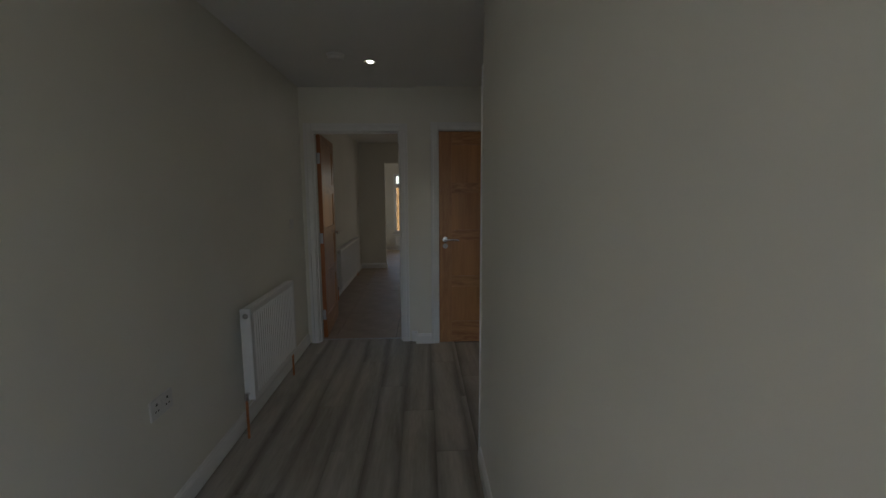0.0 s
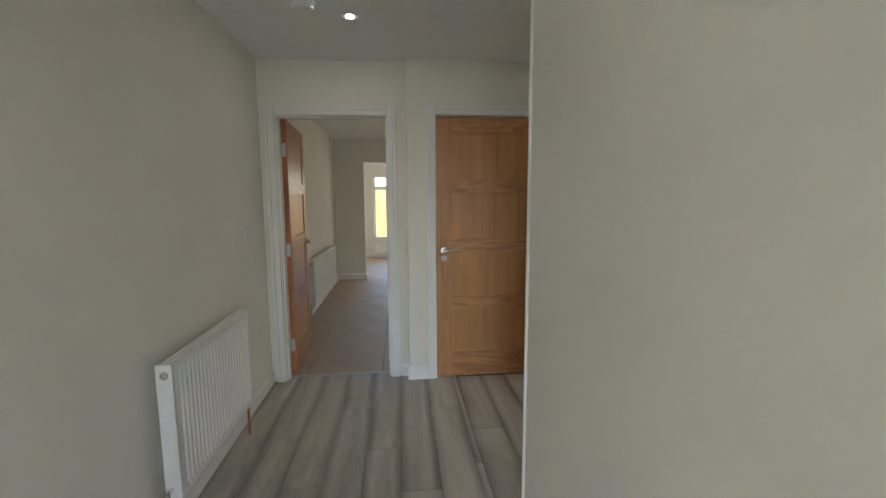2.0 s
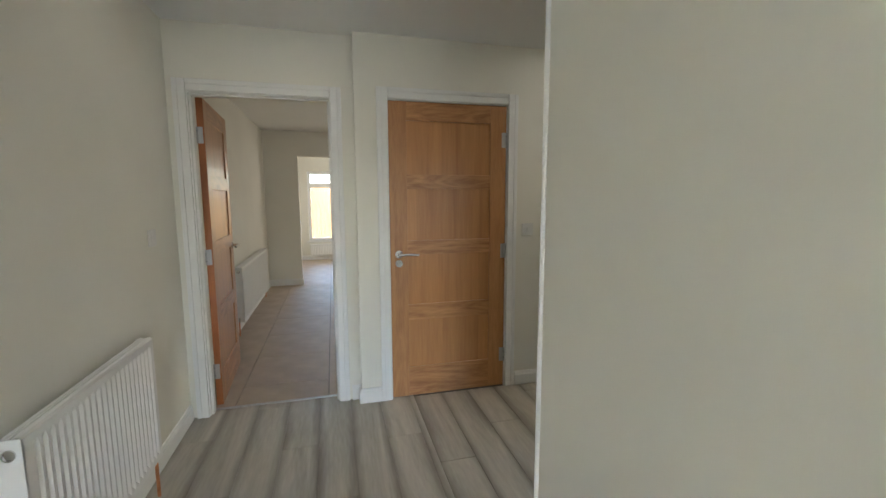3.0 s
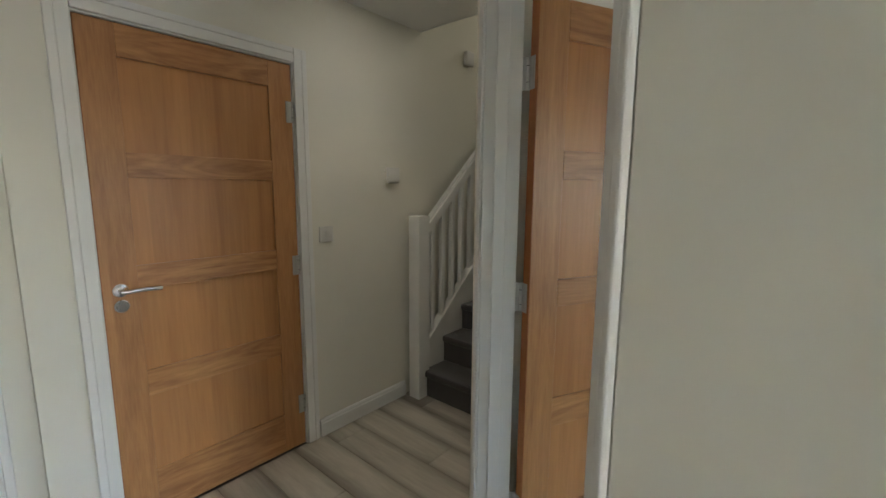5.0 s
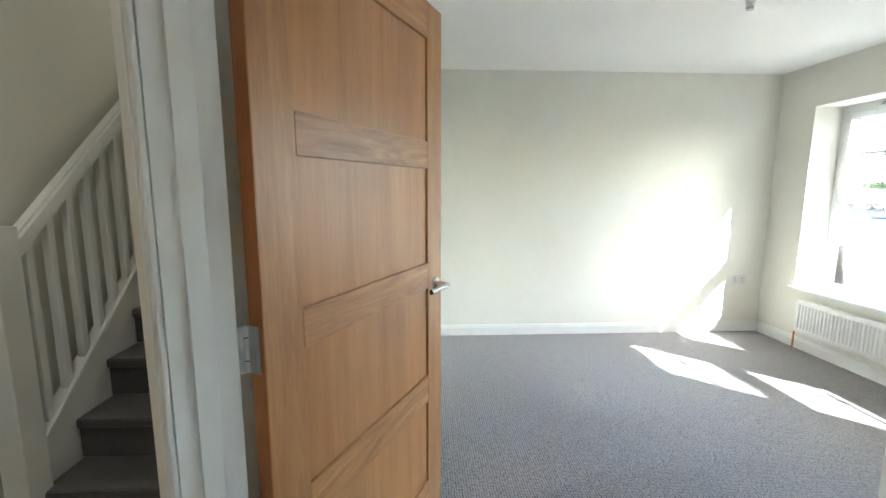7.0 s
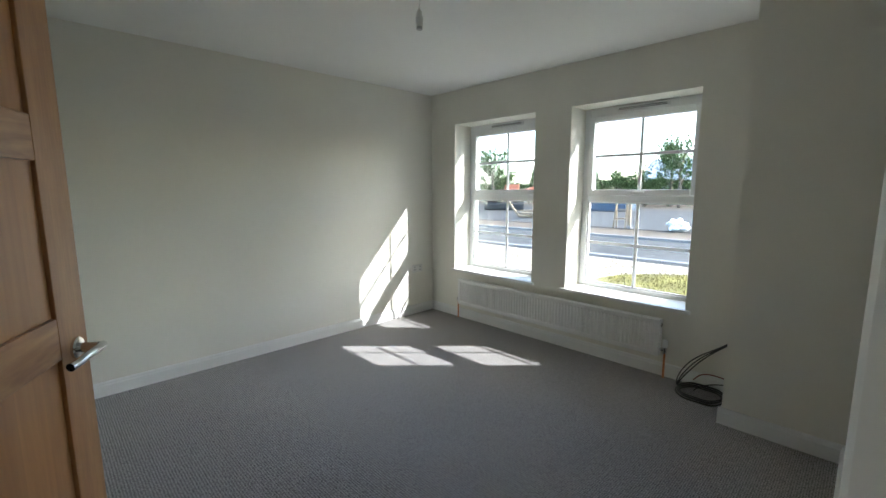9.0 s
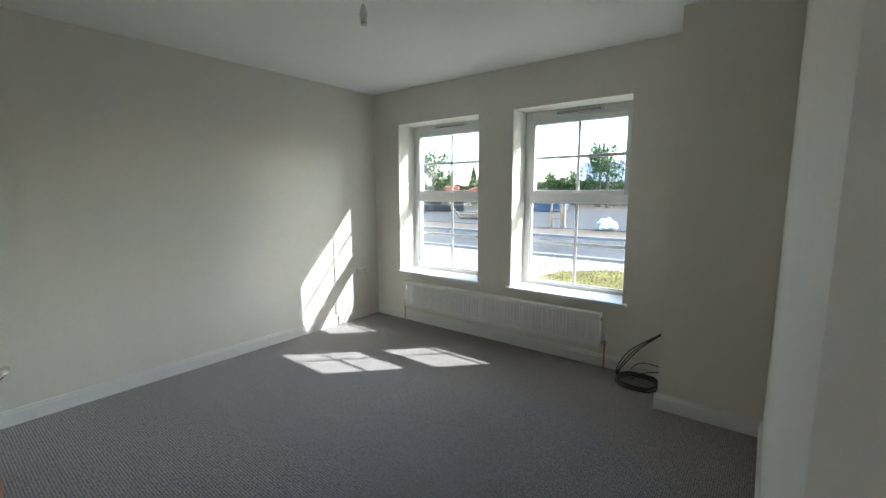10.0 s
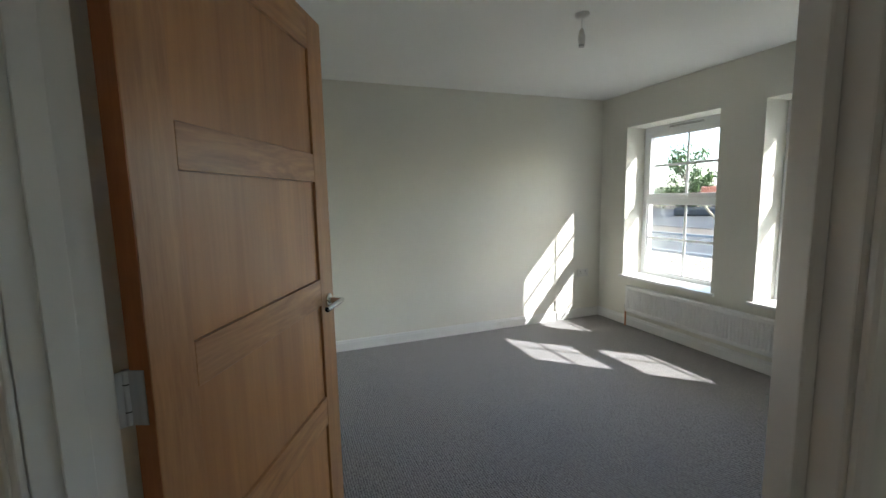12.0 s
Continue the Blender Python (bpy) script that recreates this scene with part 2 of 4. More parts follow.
def extruded(points, z0, z1, bevel=0.0):
    """A prism over a plan outline, counter-clockwise."""
    bm = bmesh.new()
    lower, upper = [bm.verts.new((x, y, z0)) for x, y in points], [bm.verts.new((x, y, z1)) for x, y in points]
    k = len(points)
    bm.faces.new(lower[::-1])
    bm.faces.new(upper)
    for i in range(k):
        bm.faces.new((lower[i], lower[(i + 1) % k], upper[(i + 1) % k], upper[i]))
    if bevel:
        bmesh.ops.bevel(bm, geom=bm.edges[:], offset=bevel, segments=2, affect="EDGES", profile=0.6)
    return bm


def rod(a, b, r, seg=16, r2=None):
    bm = bmesh.new()
    a, b = Vector(a), Vector(b)
    bmesh.ops.create_cone(bm, cap_ends=True, segments=seg, radius1=r, radius2=r if r2 is None else r2, depth=(b - a).length)
    bmesh.ops.transform(bm, verts=bm.verts, matrix=Matrix.Translation((a + b) / 2) @ (b - a).to_track_quat("Z", "Y").to_matrix().to_4x4())
    return bm


def turned(profile, seg=28, matrix=None):
    """A solid of revolution round z from (radius, z) pairs."""
    bm = bmesh.new()
    rings = [[bm.verts.new((r * math.cos(2 * math.pi * i / seg), r * math.sin(2 * math.pi * i / seg), z)) for i in range(seg)] for r, z in profile]
    for p, q in zip(rings, rings[1:]):
        for i in range(seg):
            bm.faces.new((p[i], p[(i + 1) % seg], q[(i + 1) % seg], q[i]))
    bm.faces.new(rings[0][::-1])
    bm.faces.new(rings[-1])
    if matrix:
        bmesh.ops.transform(bm, verts=bm.verts, matrix=matrix)
    return bm


def merged(*bms):
    out = bmesh.new()
    for b in bms:
        me = bpy.data.meshes.new("tmp")
        b.to_mesh(me)
        b.free()
        out.from_mesh(me)
        bpy.data.meshes.remove(me)
    return out


def mesh_of(name, bm, mat, smooth=False):
    bmesh.ops.recalc_face_normals(bm, faces=bm.faces)
    me = bpy.data.meshes.new(name)
    bm.to_mesh(me)
    bm.free()
    me.materials.append(mat)
    if smooth:
        me.shade_smooth()
        me.set_sharp_from_angle(angle=radians(38))
    return me


def part(name, bm, mat, parent, label="", smooth=False, at=None):
    ob = new(name, mesh_of(name, bm, mat, smooth))
    ob.parent = parent
    if at:
        ob.matrix_basis = at
    if label:
        ob["label"] = label
    return ob


def solid(name, bm, mat, label="", category="", kind="", group="", at=None, smooth=False):
    ob = new(name, mesh_of(name, bm, mat, smooth))
    if at:
        ob.matrix_basis = at
    return tagged(ob, label, category, group, kind)


def thing(name, at, label, category, kind="", group=""):
    ob = new(name)
    ob.empty_display_size = 0.1
    ob.matrix_basis = at
    return tagged(ob, label, category, group, kind)


def tube(name, points, r, mat, parent=None, label="", category="", kind=""):
    cu = bpy.data.curves.new(name, "CURVE")
    cu.dimensions, cu.bevel_depth, cu.bevel_resolution = "3D", r, 3
    sp = cu.splines.new("NURBS")
    sp.points.add(len(points) - 1)
    for p, q in zip(sp.points, points):
        p.co = (*q, 1)
    sp.use_endpoint_u, sp.order_u = True, 4
    tmp = new("tmp", cu)
    me = bpy.data.meshes.new_from_object(tmp.evaluated_get(bpy.context.evaluated_depsgraph_get()))
    bpy.data.objects.remove(tmp)
    bpy.data.curves.remove(cu)
    me.materials.clear()
    me.materials.append(mat)
    ob = new(name, me)
    ob.parent = parent
    return tagged(ob, label, category, "", kind)


# ---- structure ----
H = 2.375            # ceiling height
WEST, EAST, NORTH = -0.55, 0.853, 3.9
LX0, LX1, LY0, LY1 = 1.05, 4.55, -0.945, 2.74    # living room
UP = 5.0
DIAG = pose(0, 0, 0, 0, 0, 45)      # frame of the diagonal doorway: x along the wall, y towards the hall
J0, J1 = 2.124, 3.015               # its jambs
DY0, DY1 = 0.75, 0.872             # its two faces


def wall(name, *boxes, mat=PAINT, label="cream painted plaster wall", at=None):
    bm = bmesh.new()
    for lo, hi in boxes:
        put(bm, lo, hi)
    return solid(name, bm, mat, label, "wall", "structure", at=at)


W1, W2, WZ0, WZ1 = (3.215, 4.195), (1.93, 2.87), 0.505, 2.035
YO = -1.32
wall("wall_west", ((-0.65, YO, 0), (WEST, 3.97, H)))
solid("wall_hall_east", extruded([(EAST, YO), (LX0, YO), (LX0, 1.6), (0.970, 2.029), (0.956, 2.017), (0.869, 2.103), (EAST, EAST + DY1 * math.sqrt(2))], 0, H), PAINT, "cream painted plaster wall", "wall", "structure")
wall("wall_diagonal", ((J0 - 0.022, DY0, 2.007), (3.18, DY1, H)), ((J1 + 0.022, DY0, 0), (3.18, DY1, 2.007)), at=DIAG)
solid("wall_stair_side", extruded([(1.70, LY1 + 0.001), (7.0, LY1 + 0.001), (7.0, 2.87), (1.665, 2.87)], 0, UP), PAINT, "cream painted plaster wall", "wall", "structure")
wall("wall_north_west", ((-0.86, 3.97, 0), (-0.46, 4.09, H)), ((-0.46, 3.97, 2.0), (0.37, 4.09, H)), ((0.37, 3.97, 0), (0.5, 4.09, H)))
wall("wall_north", ((0.5, NORTH, 0), (0.705, 4.09, H)), ((0.705, NORTH, 2.0), (1.525, 4.09, H)), ((1.525, NORTH, 0), (2.42, 4.09, H)), ((2.42, NORTH, 0), (7.0, 4.09, UP)))
wall("wall_cupboard_back", ((0.6, 4.5, 0), (1.7, 4.55, H)))
wall("wall_living_east", ((LX1, YO, 0), (4.67, LY1, H)))
wall("wall_front", ((LX0, YO, 0), (LX1, LY0, WZ0)), ((LX0, YO, WZ1), (LX1, LY0, H)), ((LX0, YO, WZ0), (W2[0], LY0, WZ1)), ((W2[1], YO, WZ0), (W1[0], LY0, WZ1)), ((W1[1], YO, WZ0), (LX1, LY0, WZ1)))
wall("wall_boxing", ((LX0, LY0, 0), (1.58, -0.5, H)), label="cream painted boxed-in corner pier")
# unseen end wall; its assumed opening only lets light into the hall
wall("wall_hall_front", ((-0.65, YO - 0.1, 0), (0.15, YO, H)), ((0.55, YO - 0.1, 0), (LX0, YO, H)), ((0.15, YO - 0.1, 2.05), (0.55, YO, H)), ((0.15, YO - 0.1, 0), (0.55, YO, 0.45)))
wall("wall_stair_end", ((7.0, LY1, 0), (7.1, 4.09, UP)))
wall("wall_landing", ((2.32, LY1, H + 0.24), (2.42, 4.09, UP)))
# kitchen and the room past it
KX, KY = -0.64, 8.08
wall("wall_kitchen_west", ((-0.86, 4.09, 0), (KX, 11.3, H)))
wall("wall_kitchen_far", ((KX, KY, 0), (-0.15, KY + 0.1, H)), ((-0.15, KY, 2.0), (3.0, KY + 0.1, H)), ((2.0, KY, 0), (3.0, KY + 0.1, 2.0)))
wall("wall_kitchen_east", ((3.0, 4.09, 0), (3.1, 11.3, H)))
GX0, GX1, GZ0, GZ1, GY = -0.17, 0.95, 0.42, 1.93, 10.8
wall("wall_garden", ((KX, GY, 0), (GX0, GY + 0.2, H)), ((GX1, GY, 0), (3.0, GY + 0.2, H)), ((GX0, GY, 0), (GX1, GY + 0.2, GZ0)), ((GX0, GY, GZ1), (GX1, GY + 0.2, H)))

slab = bmesh.new()
put(slab, (-0.86, YO - 0.1, H), (2.42, 4.09, H + 0.24))
put(slab, (2.42, YO - 0.1, H), (7.1, LY1 + 0.002, H + 0.24))
put(slab, (-0.86, 4.09, H), (3.1, 11.3, H + 0.24))
solid("ceiling", slab, CEIL, "white painted flat ceiling", "ceiling", "structure")
solid("ceiling_landing", cuboid((2.32, LY1, UP), (7.1, 4.09, UP + 0.1)), CEIL, "white painted ceiling above the stairs", "ceiling", "structure")
floor_base = bmesh.new()
put(floor_base, (-0.86, YO - 0.1, -0.2), (7.1, 11.3, -0.012))
solid("floor_base", floor_base, GROUT, "grey screed under the floor coverings", "floor", "structure")
# carpet: living room outline with the diagonal
solid("floor_carpet", extruded([(LX0, LY0), (LX1, LY0), (LX1, LY1), (1.65, LY1), (1.573, 2.69), (0.940, 2.058), (0.968, 2.026), (LX0, 1.6)], -0.012, 0.002), CARPET, "grey looped-pile fitted carpet", "carpet", "structure")


def skirting(name, a, b, inward):
    """A white skirting board with a chamfered top between two plan points; inward is the side of the room."""
    a, b, n = Vector((*a, 0)), Vector((*b, 0)), Vector((*inward, 0)).normalized()
    bm = bmesh.new()
    profile = [(0, 0), (0.016, 0), (0.016, 0.075), (0.012, 0.082), (0.012, 0.09), (0.007, 0.1), (0, 0.1)]
    ra = [bm.verts.new(a + n * d + Vector((0, 0, z))) for d, z in profile]
    rb = [bm.verts.new(b + n * d + Vector((0, 0, z))) for d, z in profile]
    k = len(profile)
    for i in range(k):
        bm.faces.new((ra[i], ra[(i + 1) % k], rb[(i + 1) % k], rb[i]))
    bm.faces.new(ra)
    bm.faces.new(rb[::-1])
    return solid(name, bm, WHITE, "white gloss skirting board", "skirting", "structure")


for a, b, n in (((WEST, YO), (WEST, 3.95), (1, 0)), ((EAST, YO), (EAST, 2.05), (-1, 0)), ((1.605, NORTH), (2.27, NORTH), (0, -1)), ((0.5, NORTH), (0.635, NORTH), (0, -1)), ((0.5, 3.97), (0.5, NORTH - 0.016), (-1, 0)), ((0.44, 3.97), (0.5, 3.97), (0, -1)),
                ((LX1, LY0), (LX1, LY1), (-1, 0)), ((1.58, LY0), (LX1 - 0.016, LY0), (0, 1)), ((LX0, -0.5), (1.596, -0.5), (0, 1)), ((1.58, LY0), (1.58, -0.5), (1, 0)), ((LX0, -0.484), (LX0, 1.59), (1, 0)), ((1.7, LY1), (LX1 - 0.016, LY1), (0, -1)),
                ((KX, 4.09), (KX, KY), (1, 0)), ((KX + 0.016, KY), (-0.15, KY), (0, -1)), ((-0.15, KY - 0.016), (-0.15, KY + 0.1), (1, 0)), ((KX, KY + 0.1), (KX, GY), (1, 0)), ((KX + 0.016, GY), (3.0, GY), (0, -1))):
    skirting("baseboard", a, b, n)


def architrave(at, x0, x1, top, face, out, width=0.068, thick=0.020):
    """White moulded door casing on one face of a wall; out is +1 or -1 along y. x0, x1: the opening."""
    t = thing("architrave", at, "white gloss moulded door architrave", "architrave", "structure")

    def strip(lo, hi, up):
        bm = bmesh.new()
        for d0, d1, e0, e1 in ((0, 0.6, 0.0, thick - 0.002), (0.6, 1.0, 0.0, thick)):
            if up:
                lo_, hi_ = (lo[0] + (hi[0] - lo[0]) * d0, lo[1]), (lo[0] + (hi[0] - lo[0]) * d1, hi[1])
            else:
                lo_, hi_ = (lo[0], lo[1] + (hi[1] - lo[1]) * d0), (hi[0], lo[1] + (hi[1] - lo[1]) * d1)
            ya, yb = sorted((face + out * e0, face + out * e1))
            b = cuboid((min(lo_[0], hi_[0]), ya, lo_[1]), (max(lo_[0], hi_[0]), yb, hi_[1]), 0.005, 3)
            bm = merged(bm, b)
        return bm
    part("side_casing", strip((x0 - 0.006, 0), (x0 - 0.006 - width, top + 0.006 + width), True), WHITE, t)
    part("side_casing", strip((x1 + 0.006, 0), (x1 + 0.006 + width, top + 0.006 + width), True), WHITE, t)
    part("head_casing", strip((x0 - 0.004, top + 0.006), (x1 + 0.004, top + 0.006 + width), False), WHITE, t)
    return t


def lining(at, x0, x1, top, y0, y1, stop, s=0.012):
    """White door lining with a planted stop; stop: (y from, y to)."""
    t = thing("door_frame", at, "white gloss painted door lining", "door frame", "structure")
    part("jamb", cuboid((x0 - 0.022, y0, 0), (x0, y1, top), 0.002), WHITE, t)
    part("jamb", cuboid((x1, y0, 0), (x1 + 0.022, y1, top), 0.002), WHITE, t)
    part("head", cuboid((x0 - 0.022, y0, top), (x1 + 0.022, y1, top + 0.022), 0.002), WHITE, t)
    part("door_stop", cuboid((x0, stop[0], 0), (x0 + s, stop[1], top - s), 0.002), WHITE, t)
    part("door_stop", cuboid((x1 - s, stop[0], 0), (x1, stop[1], top - s), 0.002), WHITE, t)
    part("door_stop", cuboid((x0, stop[0], top - s), (x1, stop[1], top), 0.002), WHITE, t)
    return t


def handle(parent, x, z, side, way, y, lock):
    """Chrome lever on a round rose; side: +1 or -1 along y; way: the lever's direction along x."""
    turn = pose(x, y, z, -90 * side, 0, 0)
    h = part("handle", turned([(0.026, 0), (0.026, 0.006), (0.023, 0.009), (0.011, 0.010), (0.0105, 0.045)], 28, turn), CHROME, parent, "polished chrome lever handle on a round rose", True)
    yy = y + side * 0.05
    tube("lever", [(x - way * 0.008, yy, z), (x + way * 0.02, yy + side * 0.004, z), (x + way * 0.05, yy + side * 0.002, z + 0.002), (x + way * 0.08, yy, z + 0.001), (x + way * 0.105, yy - side * 0.001, z - 0.002), (x + way * 0.125, yy - side * 0.006, z - 0.003)], 0.0095, CHROME, h)
    if lock:
        part("escutcheon", turned([(0.025, 0), (0.025, 0.006), (0.022, 0.009), (0.008, 0.009)], 28, pose(x, y, z - 0.062, -90 * side, 0, 0)), CHROME, parent, "round chrome bathroom turn plate", True)


def door(name, at, width, hinge_x, label, lock=False, both=True, top=1.985):
    """A four-panel oak door; x along its width from 0, y through its 40 mm, z up. hinge_x: 0 or width."""
    d = thing(name, at, label, "door", "structure")
    z0, t = 0.006, 0.02
    st = 0.115
    for x in (0, width - st):
        part("stile", cuboid((x, -t, z0), (x + st, t, top), 0.0015, 1), OAK_V, d)
    for e in (0, width):
        part("lipping", cuboid((e - 0.0012, -t + 0.001, z0 + 0.001), (e + 0.0012, t - 0.001, top - 0.001)), OAK_E, d, "dark oak edge lipping")
    rails = ((z0, 0.212), (0.546, 0.654), (0.994, 1.089), (1.429, 1.523), (1.866, top))
    for a, b in rails:
        part("rail", cuboid((st, -t, a), (width - st, t, b), 0.0015, 1), OAK_H, d)
    for (_, a), (b, _) in zip(rails, rails[1:]):
        part("panel", cuboid((st - 0.004, -t + 0.009, a - 0.004), (width - st + 0.004, t - 0.009, b + 0.004)), OAK_P, d)
    hx = width - 0.055 if hinge_x == 0 else 0.055
    way = -1 if hinge_x == 0 else 1
    for side in ((1, -1) if both else (-1,)):
        handle(d, hx, 1.0, side, way, side * t, lock)
    return d


def butt_hinge(parent, x, y, z, jamb_way, leaf_way, height=0.1):
    """Knuckle at (x, y), one plate towards each plan direction."""
    h = part("hinge", rod((x, y, z - height / 2), (x, y, z + height / 2), 0.0065, 14), STEEL, parent, "brushed steel butt hinge", True)
    for wx, wy in (jamb_way, leaf_way):
        px, py = -wy, wx
        pts = [(x + px * 0.0012, y + py * 0.0012), (x - px * 0.0012, y - py * 0.0012), (x - px * 0.0012 + wx * 0.034, y - py * 0.0012 + wy * 0.034), (x + px * 0.0012 + wx * 0.034, y + py * 0.0012 + wy * 0.034)]
        part("hinge_plate", extruded(pts, z - height / 2, z + height / 2), STEEL, h)
    for k in (-0.25, 0.25):
        part("knuckle_joint", rod((x, y, z + k * height - 0.001), (x, y, z + k * height + 0.001), 0.0069, 14), DARK, h)
    return h


# hall to kitchen: open door, hinged on the west jamb and standing square to the wall
KD0, KD1 = -0.44, 0.35
flat = pose(0, 0, 0)
architrave(flat, KD0, KD1, 1.985, 3.97, -1)
lining(flat, KD0, KD1, 1.985, 3.97, 4.09, (3.97 + 0.02, 4.045))
kd = door("door_1", pose(KD0 + 0.022, 4.105, 0, 0, 0, 93.5), 0.785, 0, "open four-panel oak door hooked back into the kitchen")
for z in (0.24, 1.0, 1.76):
    butt_hinge(kd, -0.004, 0.022, z, (0, 1), (0, -1))
# closed cupboard door
CD0, CD1 = 0.712, 1.518
architrave(flat, CD0 - 0.003, CD1 + 0.003, 1.988, NORTH, -1)
lining(flat, CD0 - 0.003, CD1 + 0.003, 1.988, NORTH, 4.09, (NORTH + 0.048, NORTH + 0.08))
cd = door("door_2", pose(CD0, NORTH + 0.026, 0), CD1 - CD0, CD1 - CD0, "closed four-panel oak door in the hall", lock=True, both=False)
for z in (0.24, 1.0, 1.76):
    butt_hinge(cd, CD1 - CD0 + 0.001, -0.024, z, (1, 0), (-1, 0), 0.1)
# diagonal doorway to the living room
architrave(DIAG, J0 + 0.004, J1 - 0.004, 1.985, DY1, 1, 0.042, 0.014)
lining(DIAG, J0, J1, 1.985, DY0, DY1, (DY0 + 0.045, DY0 + 0.085), 0.008)
ld = door("door_3", pose(1.606, 2.612, 0, 0, 0, -26.6) @ pose(0, 0.02, 0), 0.88, 0, "open four-panel oak door to the living room")
for z in (0.24, 1.03, 1.76):
    butt_hinge(ld, -0.005, 0.024, z, (-0.949, 0.316), (0.03, -1.0))

# laminate boards, tiles
def boards(name, x0, x1, y0, y1, w, length, mat, seed, gap=0.0012, thick=0.012):
    """Boards laid along y with staggered ends; each is an object on a shared mesh where it is whole."""
    f = thing(name, pose(0, 0, 0), "grey oak laminate floorboards", "floor", "structure")
    rng, cache = random.Random(seed), {}
    x, row = x0, 0
    while x < x1 - 0.01:
        wx = min(w, x1 - x)
        y = y0 - length * ((row * 0.37 + rng.random() * 0.15) % 1.0)
        while y < y1:
            a, b = max(y, y0), min(y + length, y1)
            if b - a > 0.01:
                key = (round(wx, 3), round(b - a, 3))
                if key not in cache:
                    cache[key] = mesh_of("plank", cuboid((gap / 2, gap / 2, -thick), (key[0] - gap / 2, key[1] - gap / 2, 0), 0.0016, 1), mat)
                ob = new("plank", cache[key])
                ob.parent, ob.location = f, (x, a, 0)
            y += length
        x, row = x + w, row + 1
    return f


boards("floor_laminate", WEST, EAST, YO, 4.05, 0.195, 1.26, PLANK, 3)
boards("floor_laminate_stair_hall", EAST, 2.42, 2.0, NORTH, 0.195, 1.26, PLANK, 5)

# ---- things ----


def radiator(at, length, height, depth, label, pipes, ribs=0.036):
    """A double-panel radiator: x along its length, y out into the room from the wall, z up from the floor; stands off the wall by 35 mm."""
    z0, z1 = 0.0, height
    r = thing("radiator", at, label, "radiator")
    n = max(6, int(length / ribs))
    for name, y, sign in (("front_panel", depth, 1), ("back_panel", 0.03, -1)):
        bm = bmesh.new()
        step = (length - 0.05) / n
        xs = [(0.0, 0.0), (0.022, 0.0)]
        for i in range(n):
            b = 0.025 + i * step
            xs += [(b + step * 0.12, 0.0), (b + step * 0.3, 1.0), (b + step * 0.68, 1.0), (b + step * 0.86, 0.0)]
        xs += [(length - 0.022, 0.0), (length, 0.0)]
        levels = ((z0, -0.008, 0), (z0 + 0.006, 0, 0), (z0 + 0.03, 0, 0), (z0 + 0.045, 0, 1), (z1 - 0.045, 0, 1), (z1 - 0.03, 0, 0), (z1 - 0.006, 0, 0), (z1, -0.008, 0))
        rows = [[bm.verts.new((x, y + sign * (d - k * g * 0.008), z)) for x, k in xs] for z, d, g in levels]
        back = [[bm.verts.new((x, y - sign * 0.018, z)) for x, _ in xs] for z in (z0, z1)]
        for p, q in zip(rows, rows[1:]):
            for i in range(len(xs) - 1):
                bm.faces.new((p[i], p[i + 1], q[i + 1], q[i]))
        for i in range(len(xs) - 1):
            bm.faces.new((rows[0][i], back[0][i], back[0][i + 1], rows[0][i + 1]))
            bm.faces.new((rows[-1][i], rows[-1][i + 1], back[1][i + 1], back[1][i]))
            bm.faces.new((back[0][i], back[1][i], back[1][i + 1], back[0][i + 1]))
        part(name, bm, ENAMEL, r)
    for x in (0.12, length - 0.15):
        part("bracket", cuboid((x, -0.034, z0 + 0.08), (x + 0.03, 0.02, z1 - 0.08), 0.003), ENAMEL, r)
    for x in (-0.002, length - 0.004):
        part("side_panel", cuboid((x, 0.02, z0 + 0.008), (x + 0.006, depth - 0.004, z1 - 0.004), 0.002), ENAMEL, r)
    bm = bmesh.new()
    y = 0.034
    while y < depth - 0.02:
        put(bm, (0.004, y, z1 - 0.008), (length - 0.004, y + 0.008, z1 - 0.003))
        y += 0.0125
    x = 0.03
    while x < length - 0.02:
        put(bm, (x, 0.03, z1 - 0.010), (x + 0.01, depth - 0.012, z1 - 0.005))
        x += 0.09
    part("top_grille", bm, ENAMEL, r, "slotted white top grille")
    for x, s in ((-0.003, -1), (length + 0.003, 1)):
        part("plug", turned([(0.016, 0), (0.016, 0.004), (0.012, 0.005), (0.012, 0.002), (0.003, 0.002)], 20, pose(x, depth * 0.62, z1 - 0.045, 0, 90 * s, 0)), CHROME, r, "chrome blanking plug", True)
    for side, floor_drop, head in pipes:
        x, s = (0.0, -1) if side == "a" else (length, 1)
        yy = depth * 0.5
        v = part("valve", merged(rod((x, yy, 0.045), (x + s * 0.045, yy, 0.045), 0.009), rod((x + s * 0.035, yy, 0.02), (x + s * 0.035, yy, 0.065), 0.012)), CHROME, r, "chrome lockshield valve", True)
        if head:
            part("valve_head", turned([(0.015, 0), (0.017, 0.006), (0.017, 0.05), (0.012, 0.06), (0.004, 0.061)], 20, pose(x + s * 0.035, yy, 0.065)), PLASTIC, v, "white thermostatic head", True)
        part("pipe", rod((x + s * 0.035, yy, 0.03), (x + s * 0.035, yy, -floor_drop), 0.0075), COPPER, r, "bare copper pipe", True)
    return r


